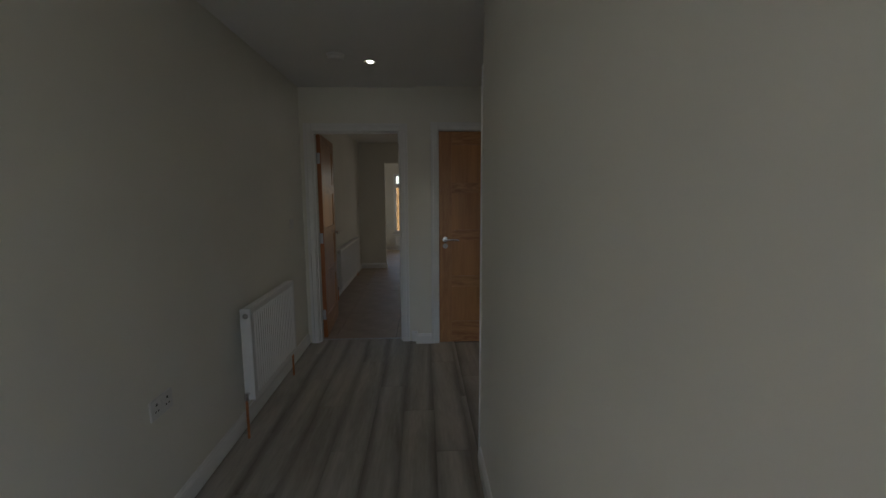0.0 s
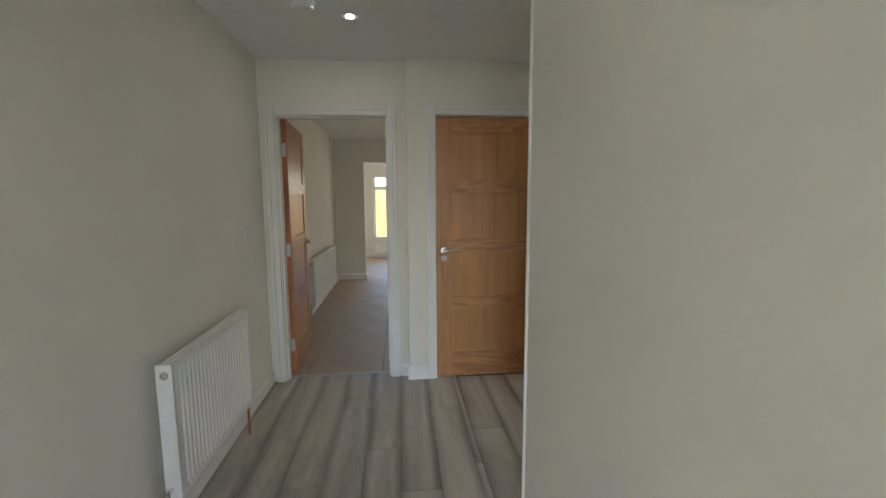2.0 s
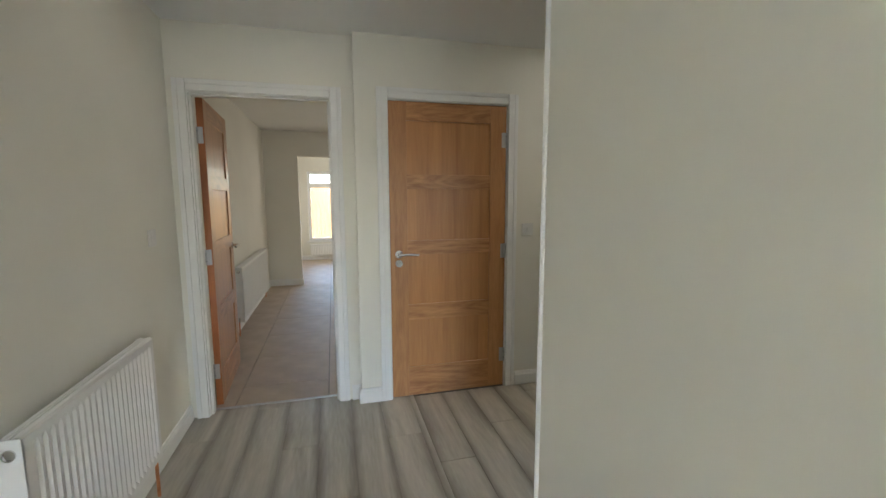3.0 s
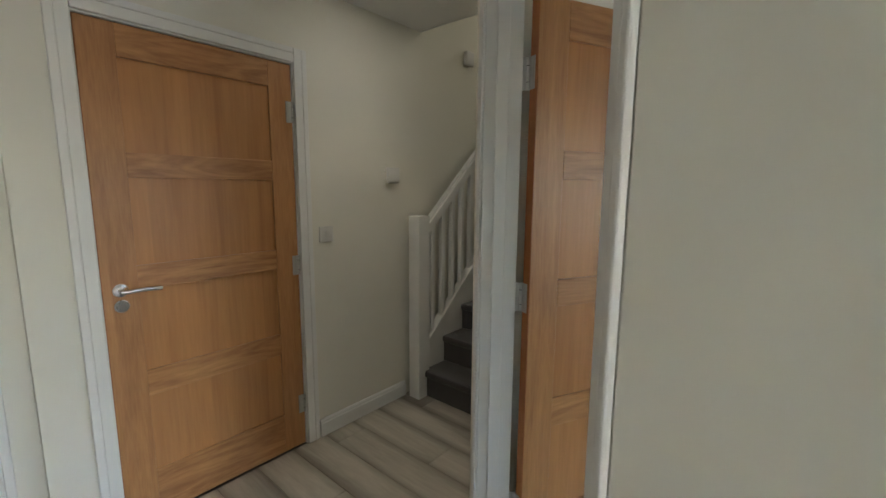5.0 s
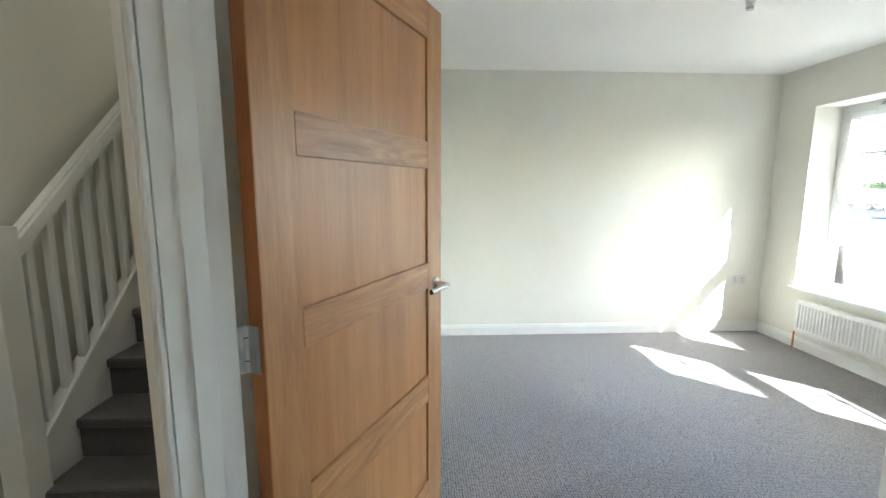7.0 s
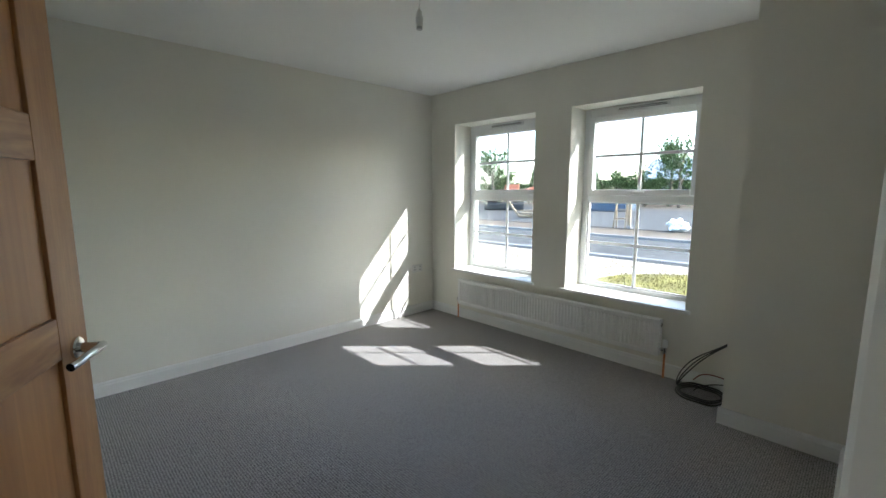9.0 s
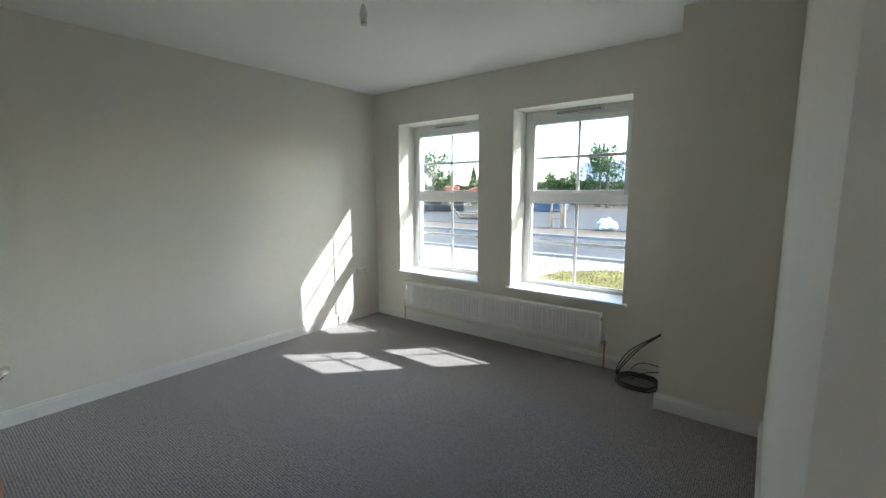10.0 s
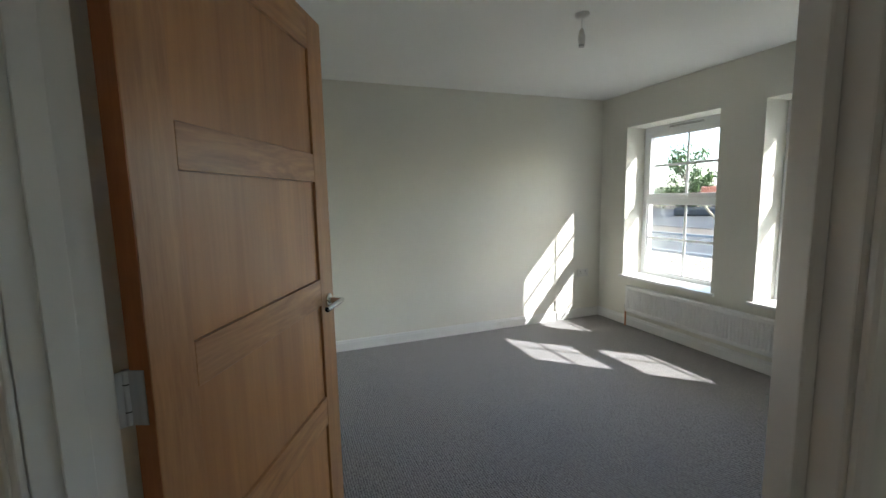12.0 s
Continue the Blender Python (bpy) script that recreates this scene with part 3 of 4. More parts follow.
# x runs along the length, y out of the wall: west wall faces +x
radiator(pose(WEST + 0.033, 3.2, 0.215, 0, 0, -90), 0.80, 0.56, 0.085, "white double-panel radiator on the hall wall", (("a", 0.213, False), ("b", 0.213, False)))
radiator(pose(KX, 7.3, 0.12, 0, 0, -90), 1.65, 0.57, 0.10, "white double-panel radiator on the kitchen wall", (("a", 0.128, False), ("b", 0.128, False)))
radiator(pose(2.065, LY0, 0.165, 0, 0, 0), 2.0, 0.275, 0.085, "long low white radiator under the windows", (("a", 0.163, True), ("b", 0.163, False)), 0.03)
radiator(pose(0.75, GY, 0.1, 0, 0, 180), 0.9, 0.26, 0.085, "low white radiator under the garden window", (("a", 0.098, False),))


def window(name, x0, x1, z0, z1, y_in, label, bars=True):
    """A white upvc casement in a wall opening; its inner face at y_in, daylight towards -y. Opening light above, fixed light below."""
    w = thing(name, pose(0, 0, 0), label, "window", "structure")
    yo, f, zm = y_in - 0.07, 0.05, z0 + (z1 - z0) * 0.515
    for n, lo, hi in (("window_frame", (x0, yo, z0), (x0 + f, y_in, z1)), ("window_frame", (x1 - f, yo, z0), (x1, y_in, z1)), ("window_frame", (x0 + f, yo, z0), (x1 - f, y_in, z0 + f)), ("window_frame", (x0 + f, yo, z1 - f - 0.02), (x1 - f, y_in, z1)), ("transom", (x0 + f, yo, zm - 0.03), (x1 - f, y_in, zm + 0.03))):
        part(n, cuboid(lo, hi, 0.006, 2), UPVC, w)
    a0, a1, b0, b1, s = x0 + f, x1 - f, zm + 0.03, z1 - f - 0.02, 0.042
    sash = part("sash", merged(cuboid((a0 - 0.006, yo + 0.02, b0 - 0.006), (a0 + s, y_in + 0.012, b1 + 0.006), 0.006), cuboid((a1 - s, yo + 0.02, b0 - 0.006), (a1 + 0.006, y_in + 0.012, b1 + 0.006), 0.006), cuboid((a0 + s, yo + 0.02, b0 - 0.006), (a1 - s, y_in + 0.012, b0 + s), 0.006), cuboid((a0 + s, yo + 0.02, b1 - s), (a1 - s, y_in + 0.012, b1 + 0.006), 0.006)), UPVC, w, "white opening sash")
    hx = (x0 + x1) / 2
    part("window_handle", merged(cuboid((hx - 0.035, y_in + 0.012, b0 + 0.008), (hx + 0.035, y_in + 0.022, b0 + 0.03), 0.004), cuboid((hx - 0.06, y_in + 0.022, b0 + 0.012), (hx + 0.035, y_in + 0.036, b0 + 0.026), 0.005)), PLASTIC, sash, "white cranked window handle", True)
    beads = (("upper", a0 + s, a1 - s, b0 + s, b1 - s), ("lower", a0 + 0.012, a1 - 0.012, z0 + f + 0.012, zm - 0.042))
    yg = y_in - 0.035
    for n, p0, p1, q0, q1 in beads:
        pane = part("pane", cuboid((p0 - 0.01, yg - 0.003, q0 - 0.01), (p1 + 0.01, yg + 0.003, q1 + 0.01)), GLASS, w, "clear double glazing")
        pane.visible_shadow = False
        for k in range(4):
            lo, hi = ((p0 - 0.012, yg + 0.003, q0 - 0.012), (p0, yg + 0.02, q1 + 0.012)) if k == 0 else ((p1, yg + 0.003, q0 - 0.012), (p1 + 0.012, yg + 0.02, q1 + 0.012)) if k == 1 else ((p0, yg + 0.003, q0 - 0.012), (p1, yg + 0.02, q0)) if k == 2 else ((p0, yg + 0.003, q1), (p1, yg + 0.02, q1 + 0.012))
            part("glazing_bead", cuboid(lo, hi, 0.003, 1), UPVC, w)
        if bars:
            part("glazing_bar", cuboid((hx - 0.012, yg + 0.0035, q0), (hx + 0.012, yg + 0.012, q1), 0.002, 1), UPVC, w)
            zc = (q0 + q1) / 2
            part("glazing_bar", cuboid((p0, yg + 0.004, zc - 0.012), (p1, yg + 0.0116, zc + 0.012), 0.002, 1), UPVC, w)
    v = part("trickle_vent", cuboid((hx - 0.2, y_in, z1 - 0.045), (hx + 0.2, y_in + 0.018, z1 - 0.015), 0.005), VENT, w, "white slotted trickle vent")
    # slots are dark strips on the face, their inner shading given by colour
    for k in range(2):
        part("vent_slot_shading", cuboid((hx - 0.18, y_in + 0.0175, z1 - 0.038 + k * 0.010), (hx + 0.18, y_in + 0.0190, z1 - 0.034 + k * 0.010)), DARK, v)
    return w


YF = -1.185
for i, (x0, x1) in enumerate((W2, W1)):
    window(f"window_{i + 1}", x0, x1, WZ0, WZ1, YF, "white upvc window with a cross of glazing bars in each light")
    solid("window_sill", merged(cuboid((x0 - 0.035, LY0 + 0.002, WZ0 - 0.004), (x1 + 0.035, LY0 + 0.03, WZ0 + 0.02), 0.004), cuboid((x0 + 0.001, YF + 0.001, WZ0 + 0.001), (x1 - 0.001, LY0 + 0.002, WZ0 + 0.02))), WHITE, "white gloss window board", "window sill", "structure")

# garden window, seen through two openings
gw = thing("window_3", pose(0, 0, 0), "tall white upvc window with a small top light", "window", "structure")
for lo, hi in (((GX0, GY + 0.06, GZ0), (GX0 + 0.06, GY + 0.13, GZ1)), ((GX1 - 0.06, GY + 0.06, GZ0), (GX1, GY + 0.13, GZ1)), ((GX0 + 0.06, GY + 0.06, GZ0), (GX1 - 0.06, GY + 0.13, GZ0 + 0.06)), ((GX0 + 0.06, GY + 0.06, GZ1 - 0.06), (GX1 - 0.06, GY + 0.13, GZ1)), ((GX0 + 0.06, GY + 0.06, 1.58), (GX1 - 0.06, GY + 0.13, 1.68)), ((0.35, GY + 0.06, GZ0 + 0.06), (0.43, GY + 0.13, 1.58))):
    part("window_frame", cuboid(lo, hi, 0.006), UPVC, gw)
for a, b, c, d in ((GX0 + 0.06, 0.35, GZ0 + 0.06, 1.58), (0.43, GX1 - 0.06, GZ0 + 0.06, 1.58), (GX0 + 0.06, GX1 - 0.06, 1.68, GZ1 - 0.06)):
    p = part("pane", cuboid((a - 0.005, GY + 0.09, c - 0.005), (b + 0.005, GY + 0.095, d + 0.005)), GLASS, gw)
    p.visible_shadow = False
solid("window_sill", cuboid((GX0 - 0.05, GY - 0.03, GZ0 - 0.03), (GX1 + 0.05, GY + 0.06, GZ0), 0.004), WHITE, "white gloss window board", "window sill", "structure")

# kitchen floor tiles
tf = thing("floor_tiles", pose(0, 0, 0), "beige square floor tiles in offset rows", "floor", "structure")
tile_mesh = {}
x, col = 0.28 - 0.6 * 2, 0
while x < 3.0:
    y = 4.05 - (0.3 if col % 2 else 0.02)
    while y < GY:
        a, b, c, d = max(x, KX), min(x + 0.6, 3.0), max(y, 4.05), min(y + 0.6, GY)
        if b - a > 0.02 and d - c > 0.02:
            key = (round(b - a, 3), round(d - c, 3))
            if key not in tile_mesh:
                tile_mesh[key] = mesh_of("tile", cuboid((0.003, 0.003, -0.012), (key[0] - 0.003, key[1] - 0.003, 0), 0.0015, 1), TILE)
            ob = new("tile", tile_mesh[key])
            ob.parent, ob.location = tf, (a, c, 0)
        y += 0.6
    x, col = x + 0.6, col + 1
solid("threshold_strip", cuboid((KD0, 4.04, 0.0), (KD1, 4.062, 0.006), 0.002), STEEL, "thin metal threshold strip in the doorway", "threshold", "structure")


def plate(at, label, category, gang=1, switch=True):
    """A white wall plate; x across, y out of the wall, z up, centred."""
    wd = 0.086 if gang == 1 else 0.146
    p = thing("light_switch" if switch else "socket", at, label, category)
    part("plate", cuboid((-wd / 2, 0, -0.043), (wd / 2, 0.009, 0.043), 0.004, 3), PLATE, p, smooth=True)
    if switch:
        part("rocker", cuboid((-0.009, 0.008, -0.014), (0.009, 0.013, 0.014), 0.002), PLATE, p)
    else:
        for k in (-1, 1):
            # no real holes: dark boxes on the plate carry the shading of the sockets
            for lo, hi in (((-0.005, 0.012), (0.005, 0.022)), ((-0.013, -0.014), (-0.005, -0.008)), ((0.005, -0.014), (0.013, -0.008))):
                part("pin_hole_shading", cuboid((k * 0.036 + lo[0], 0.0085, lo[1]), (k * 0.036 + hi[0], 0.0094, hi[1])), DARK, p)
            part("rocker", cuboid((k * 0.036 - k * 0.022 - 0.006, 0.008, 0.008), (k * 0.036 - k * 0.022 + 0.006, 0.013, 0.026), 0.002), PLATE, p)
    for k in (-1, 1):
        part("screw", rod((k * (wd / 2 - 0.011), 0.008, 0), (k * (wd / 2 - 0.011), 0.0096, 0), 0.0035, 10), PLATE, p)
    return p


plate(pose(WEST, 3.6, 1.175, 0, 0, -90), "pale single rocker light switch by the kitchen doorway", "light switch")
plate(pose(WEST, 1.722, 0.55, 0, 0, -90), "pale double power socket low on the hall wall", "socket", 2, False)
plate(pose(1.686, NORTH, 1.147, 0, 0, 180), "pale rocker light switch beside the closed door", "light switch")
plate(pose(LX1, -0.71, 0.505, 0, 0, 90), "pale double power socket on the living room wall", "socket", 2, False)
plate(pose(1.58, -0.72, 0.42, 0, 0, -90), "white aerial outlet plate on the boxed pier", "socket", 1, True)

st = thing("thermostat", pose(2.17, NORTH, 1.475, 0, 0, 180), "small white wall thermostat beside the stairs", "thermostat")
part("case", cuboid((-0.045, 0, -0.045), (0.045, 0.028, 0.045), 0.006, 3), PLATE, st, smooth=True)
part("base_plate", cuboid((-0.04, 0.0, -0.05), (0.04, 0.012, -0.044), 0.002), PLASTIC, st)

sd = thing("smoke_alarm", pose(-0.03, 3.07, H, 180), "round white smoke alarm on the hall ceiling", "smoke alarm")
part("base", turned([(0.062, 0), (0.062, 0.012), (0.056, 0.014)], 36), PLASTIC, sd, smooth=True)
part("cover", turned([(0.054, 0.014), (0.056, 0.02), (0.05, 0.036), (0.03, 0.042), (0.005, 0.043)], 36), PLASTIC, sd, smooth=True)


def spotlight(x, y):
    s = thing("spotlight", pose(x, y, H, 180), "lit recessed ceiling spotlight with a chrome rim", "spotlight", group="hall ceiling spotlights")
    part("rim", turned([(0.042, 0), (0.042, 0.003), (0.034, 0.006), (0.027, 0.003)], 32), CHROME, s, smooth=True)
    part("lamp", turned([(0.021, 0.0), (0.021, 0.0035), (0.017, 0.005), (0.004, 0.0055)], 24), SPOT, s, "glowing lamp", True)
    lamp = new("spotlight_lamp", bpy.data.lights.new("spotlight_lamp", "SPOT"))
    lamp.data.energy, lamp.data.spot_size, lamp.data.spot_blend, lamp.data.shadow_soft_size, lamp.data.color = 0.32, radians(95), 0.6, 0.03, (1.0, 0.85, 0.65)
    lamp.location = (x, y, H - 0.012)


spotlight(0.188, 3.22)
spotlight(1.86, 3.4)

pd = thing("pendant_light", pose(2.82, 0.74, H), "bare white pendant lampholder hanging on a flex without a bulb", "pendant light")
part("ceiling_rose", turned([(0.04, 0), (0.04, -0.01), (0.03, -0.02), (0.006, -0.024)], 28), PLASTIC, pd, smooth=True)
part("flex", rod((0, 0, -0.02), (0, 0, -0.085), 0.0032, 10), PLASTIC, pd, smooth=True)
part("lampholder", turned([(0.007, -0.08), (0.014, -0.09), (0.016, -0.115), (0.020, -0.118), (0.020, -0.145), (0.0175, -0.148), (0.0165, -0.165)], 24), PLASTIC, pd, "white bayonet lampholder", True)
part("lampholder_skirt", turned([(0.0155, -0.16), (0.0155, -0.178), (0.006, -0.178)], 24), STEEL, pd, "metal bayonet ring", True)

# coiled cables by the pier
cc = thing("cable_coil", pose(1.755, -0.775, 0.002), "coil of loose black cables hanging from the wall onto the carpet", "cable")
rng = random.Random(8)
for k in range(5):
    pts, r0 = [], 0.132 + 0.012 * rng.random()
    for i in range(30):
        a = i * 0.42 + k
        pts.append((math.cos(a) * (r0 + 0.008 * math.sin(3 * a + k)), math.sin(a) * (r0 + 0.012 * math.cos(2 * a)), 0.006 + 0.007 * k + 0.004 * math.sin(5 * a)))
    tube("cable", pts, 0.0042, CABLE, cc)
for k, dx in enumerate((0.0, 0.02, 0.045)):
    tube("cable", [(-0.172, 0.05 + 0.01 * k, 0.43 + 0.01 * k), (-0.13, 0.06, 0.40), (-0.02 + dx, 0.07, 0.30), (0.06 + dx, 0.05, 0.18), (0.12 + dx * 0.5, 0.04, 0.09), (0.14, 0.02, 0.03), (0.12, -0.05, 0.01)], 0.0038, CABLE, cc)
tube("cable", [(-0.17, -0.02, 0.15), (-0.06, -0.03, 0.16), (0.0, -0.06, 0.14), (0.04, -0.08, 0.11), (0.06, -0.05, 0.08)], 0.0035, RED_CABLE, cc, "dark red cable")
tube("cable", [(-0.17, 0.03, 0.14), (-0.05, 0.02, 0.12), (0.0, 0.02, 0.08), (0.03, 0.05, 0.05)], 0.0035, CABLE, cc)

# ---- stairs ----
SX, RISE, GO, SY0, SY1 = 2.345, 0.186, 0.205, 2.872, 3.79
flight = thing("staircase", pose(0, 0, 0), "straight flight of dark carpeted steps with white painted strings", "stairs", "structure")
for i in range(12):
    x, z = SX + i * GO, RISE * (i + 1)
    bm = cuboid((x - 0.018, SY0 + 0.002, z - 0.045), (x + GO + 0.01, SY1, z), 0.014, 3)
    part("tread", bm, STAIR_CARPET, flight, "dark grey carpeted tread", True)
    part("riser", cuboid((x, SY0 + 0.003, max(0.003, z - RISE)), (x + 0.016, SY1 - 0.001, z - 0.03), 0.003, 1), STAIR_CARPET, flight)
SL = RISE / GO


def slope_board(xa, xb, za, low, high, y0, y1, bevel=0.003):
    """A raking board whose middle line rises with the stairs from za at xa."""
    zb = za + (xb - xa) * SL
    bm = bmesh.new()
    v = [bm.verts.new(p) for y in (y0, y1) for p in ((xa, y, za + low), (xb, y, zb + low), (xb, y, zb + high), (xa, y, za + high))]
    for f in ((0, 1, 2, 3), (7, 6, 5, 4), (0, 4, 5, 1), (1, 5, 6, 2), (2, 6, 7, 3), (3, 7, 4, 0)):
        bm.faces.new([v[i] for i in f])
    bmesh.ops.recalc_face_normals(bm, faces=bm.faces)
    bmesh.ops.bevel(bm, geom=bm.edges[:], offset=bevel, segments=2, affect="EDGES")
    return bm


bal = thing("balustrade", pose(0, 0, 0), "white painted stair balustrade with square newel and spindles", "balustrade", "structure")
part("string", slope_board(2.37, 4.9, 0.20, -0.22, 0.14, SY1, SY1 + 0.035), WHITE, bal)
part("base_rail", slope_board(2.37, 4.9, 0.34, 0.0, 0.035, SY1 - 0.012, SY1 + 0.047), WHITE, bal)
part("handrail", slope_board(2.37, 4.9, 1.075, 0.0, 0.095, SY1 - 0.012, SY1 + 0.047, 0.012), WHITE, bal, smooth=True)
nw = part("newel", cuboid((2.268, SY1 - 0.03, 0.001), (2.37, SY1 + 0.062, 1.222), 0.005), WHITE, bal, "square white newel post")
for i in range(22):
    x = 2.44 + i * 0.105
    part("spindle", cuboid((x - 0.016, SY1 + 0.002, 0.36 + (x - 2.37) * SL), (x + 0.016, SY1 + 0.034, 1.09 + (x - 2.37) * SL), 0.002, 1), WHITE, bal)
solid("trim_stair_well", cuboid((2.42, 2.897, H - 0.004), (2.432, NORTH - 0.002, H + 0.24)), WHITE, "white lining of the stairwell edge", "trim", "structure")

# plain thermostat-like box on the stair wall, not a lamp
wb = thing("wall_box", pose(2.92, NORTH, 2.32, 0, 0, 180), "small pale square box on the wall above the stairs", "wall light")
part("back_plate", cuboid((-0.04, 0.0, -0.045), (0.04, 0.008, 0.045), 0.004), PLATE, wb)
part("box_case", cuboid((-0.043, 0.008, -0.048), (0.043, 0.032, 0.048), 0.008, 3), PLATE, wb, smooth=True)

# ---- outdoors ----
G = -0.16
solid("ground", cuboid((-300, -400, G - 0.5), (300, 300, G - 0.03)), EARTH, "bare earth of a building site", "ground", "structure")


def sheet(name, lo, hi, z, mat, label, cat):
    return solid(name, cuboid((lo[0], lo[1], G - 0.08), (hi[0], hi[1], z)), mat, label, cat, "structure")


rng = random.Random(4)
sheet("gravel_bed", (-6, -6.9), (30, -1.46), G - 0.005, GRAVEL, "pale gravel strip before the house", "gravel")
ring = []
for i in range(26):
    a = i / 26 * 2 * math.pi
    ring.append((1.25 + 3.0 * math.cos(a) * (1 + 0.06 * math.sin(3 * a)), -4.9 + 1.55 * math.sin(a) * (1 + 0.05 * math.cos(4 * a))))
lawn = extruded(ring, G - 0.06, G + 0.012)
solid("lawn", lawn, GRASS, "small lawn of yellow-green grass", "lawn", "structure")
blades = bmesh.new()
for i in range(5200):
    a, r = rng.random() * 2 * math.pi, math.sqrt(rng.random()) * 0.98
    x, y = 1.25 + 3.0 * r * math.cos(a), -4.9 + 1.5 * r * math.sin(a)
    h, w, t = 0.03 + 0.04 * rng.random(), 0.006, rng.random() * 3.14
    lean = (rng.uniform(-0.02, 0.02), rng.uniform(-0.02, 0.02))
    v = [blades.verts.new(p) for p in ((x - w * math.cos(t), y - w * math.sin(t), G + 0.01), (x + w * math.cos(t), y + w * math.sin(t), G + 0.01), (x + lean[0], y + lean[1], G + h))]
    blades.faces.new(v)
solid("grass_blades", blades, GRASS, "short grass blades on the lawn", "grass", "stuff")
stones = bmesh.new()
for i in range(2600):
    x, y, r = rng.uniform(0, 9), rng.uniform(-6.8, -2.2), rng.uniform(0.015, 0.035)
    bmesh_m = pose(x, y, G, rng.uniform(0, 90), rng.uniform(0, 90), rng.uniform(0, 90)) @ Matrix.Diagonal((r, r * 0.7, r * 0.6, 1))
    vs = [stones.verts.new(bmesh_m @ Vector(p)) for p in ((1, 0, 0), (-1, 0, 0), (0, 1, 0), (0, -1, 0), (0, 0, 1), (0, 0, -1))]
    for f in ((0, 2, 4), (2, 1, 4), (1, 3, 4), (3, 0, 4), (2, 0, 5), (1, 2, 5), (3, 1, 5), (0, 3, 5)):
        stones.faces.new([vs[k] for k in f])
solid("gravel_stones", stones, GRAVEL, "loose pale gravel stones", "gravel", "stuff")
solid("road", cuboid((-60, -11.2, G - 0.1), (90, -7.1, G - 0.02)), ASPHALT, "grey asphalt estate road", "road", "structure")
for y in (-7.1, -11.35):
    k = thing("kerb", pose(0, 0, 0), "pale concrete kerb along the road", "kerb", "structure")
    me = mesh_of("kerb_stone", cuboid((0.005, 0, G - 0.1), (0.91, 0.14, G + 0.06), 0.012, 1), KERB)
    for i in range(44):
        ob = new("kerb_stone", me)
        ob.parent, ob.location = k, (-6 + i * 0.915, y, 0)
solid("pavement", cuboid((-60, -13.2, G - 0.1), (90, -11.36, G + 0.03)), EARTH, "unmade dusty footpath strip beyond the road", "pavement", "structure")
solid("yard", cuboid((-10, -33, G - 0.1), (40, -14.5, G - 0.012)), ASPHALT, "grey gravelled works yard", "yard", "structure")


def tree(x, y, height, spread, seed, label):
    rng = random.Random(seed)
    t = thing("tree", pose(x, y, G - 0.05), label, "tree")
    part("trunk", rod((0, 0, 0), (0.1, 0, height * 0.6), 0.16, 10, 0.07), BARK, t)
    tips = []
    for i in range(11):
        a, z = rng.random() * 6.28, height * rng.uniform(0.3, 0.62)
        e = Vector((math.cos(a) * spread * rng.uniform(0.4, 0.8), math.sin(a) * spread * rng.uniform(0.4, 0.8), z + height * rng.uniform(0.12, 0.36)))
        part("limb", rod((0.05, 0, z), e, 0.05, 6, 0.015), BARK, t)
        tips.append(e)
    tips.append(Vector((0.1, 0, height * 0.9)))
    bm = bmesh.new()
    for e in tips:
        for k in range(88):
            p = e + Vector((rng.gauss(0, 1) * spread * 0.2, rng.gauss(0, 1) * spread * 0.2, rng.gauss(0, 1) * height * 0.075))
            s = rng.uniform(0.08, 0.17)
            m = pose(*p, rng.uniform(0, 360), rng.uniform(0, 360), rng.uniform(0, 360))
            vs = [bm.verts.new(m @ Vector(q)) for q in ((-s, 0, 0), (0, -s * 0.5, s * 0.15), (s, 0, 0), (0, s * 0.5, s * 0.15))]
            bm.faces.new(vs)
    part("crown", bm, LEAF, t)
    return t


def hedge(x0, x1, y, height, seed, label):
    rng = random.Random(seed)
    bm = bmesh.new()
    for k in range(int((x1 - x0) * 260)):
        x = rng.uniform(x0, x1)
        top = height * (0.75 + 0.25 * noise.noise((x * 0.5, seed, 0)) + 0.15 * noise.noise((x * 1.7, seed, 3)))
        z = G + top * math.sqrt(rng.random())
        s = rng.uniform(0.1, 0.22)
        m = pose(x, y + rng.gauss(0, 0.6), z, rng.uniform(0, 360), rng.uniform(0, 360), rng.uniform(0, 360))
        vs = [bm.verts.new(m @ Vector(q)) for q in ((-s, 0, 0), (0, -s * 0.5, s * 0.15), (s, 0, 0), (0, s * 0.5, s * 0.15))]
        bm.faces.new(vs)
    return solid("hedge", bm, LEAF, label, "hedge", "stuff")


tree(12.6, -36.5, 5.9, 1.7, 1, "leafy broad tree beyond the works yard")
tree(13.9, -38.5, 5.6, 1.5, 2, "leafy broad tree beyond the works yard")
tree(25.6, -28.0, 5.2, 1.5, 3, "leafy tree at the edge of the site")
tree(27.0, -31.0, 3.6, 1.2, 5, "small leafy tree at the edge of the site")
tree(18.5, -38.0, 3.4, 1.4, 6, "small leafy tree at the edge of the site")
tree(15.6, -37.0, 3.6, 1.4, 7, "small leafy tree at the edge of the site")
hedge(5, 26, -40.5, 3.1, 2, "overgrown dark green hedge behind the yard")
hedge(24, 45, -34, 2.7, 4, "overgrown dark green hedge behind the site")
hs = thing("house", pose(15.0, -52, G), "distant low building with a grey roof", "house")
part("wall", cuboid((-4, 0, 0), (4, 6, 2.6)), KERB, hs)
rf = bmesh.new()
v = [rf.verts.new(p) for p in ((-4.4, -0.4, 2.5), (4.4, -0.4, 2.5), (4.4, 6.4, 2.5), (-4.4, 6.4, 2.5), (-4.4, 3, 4.9), (4.4, 3, 4.9))]
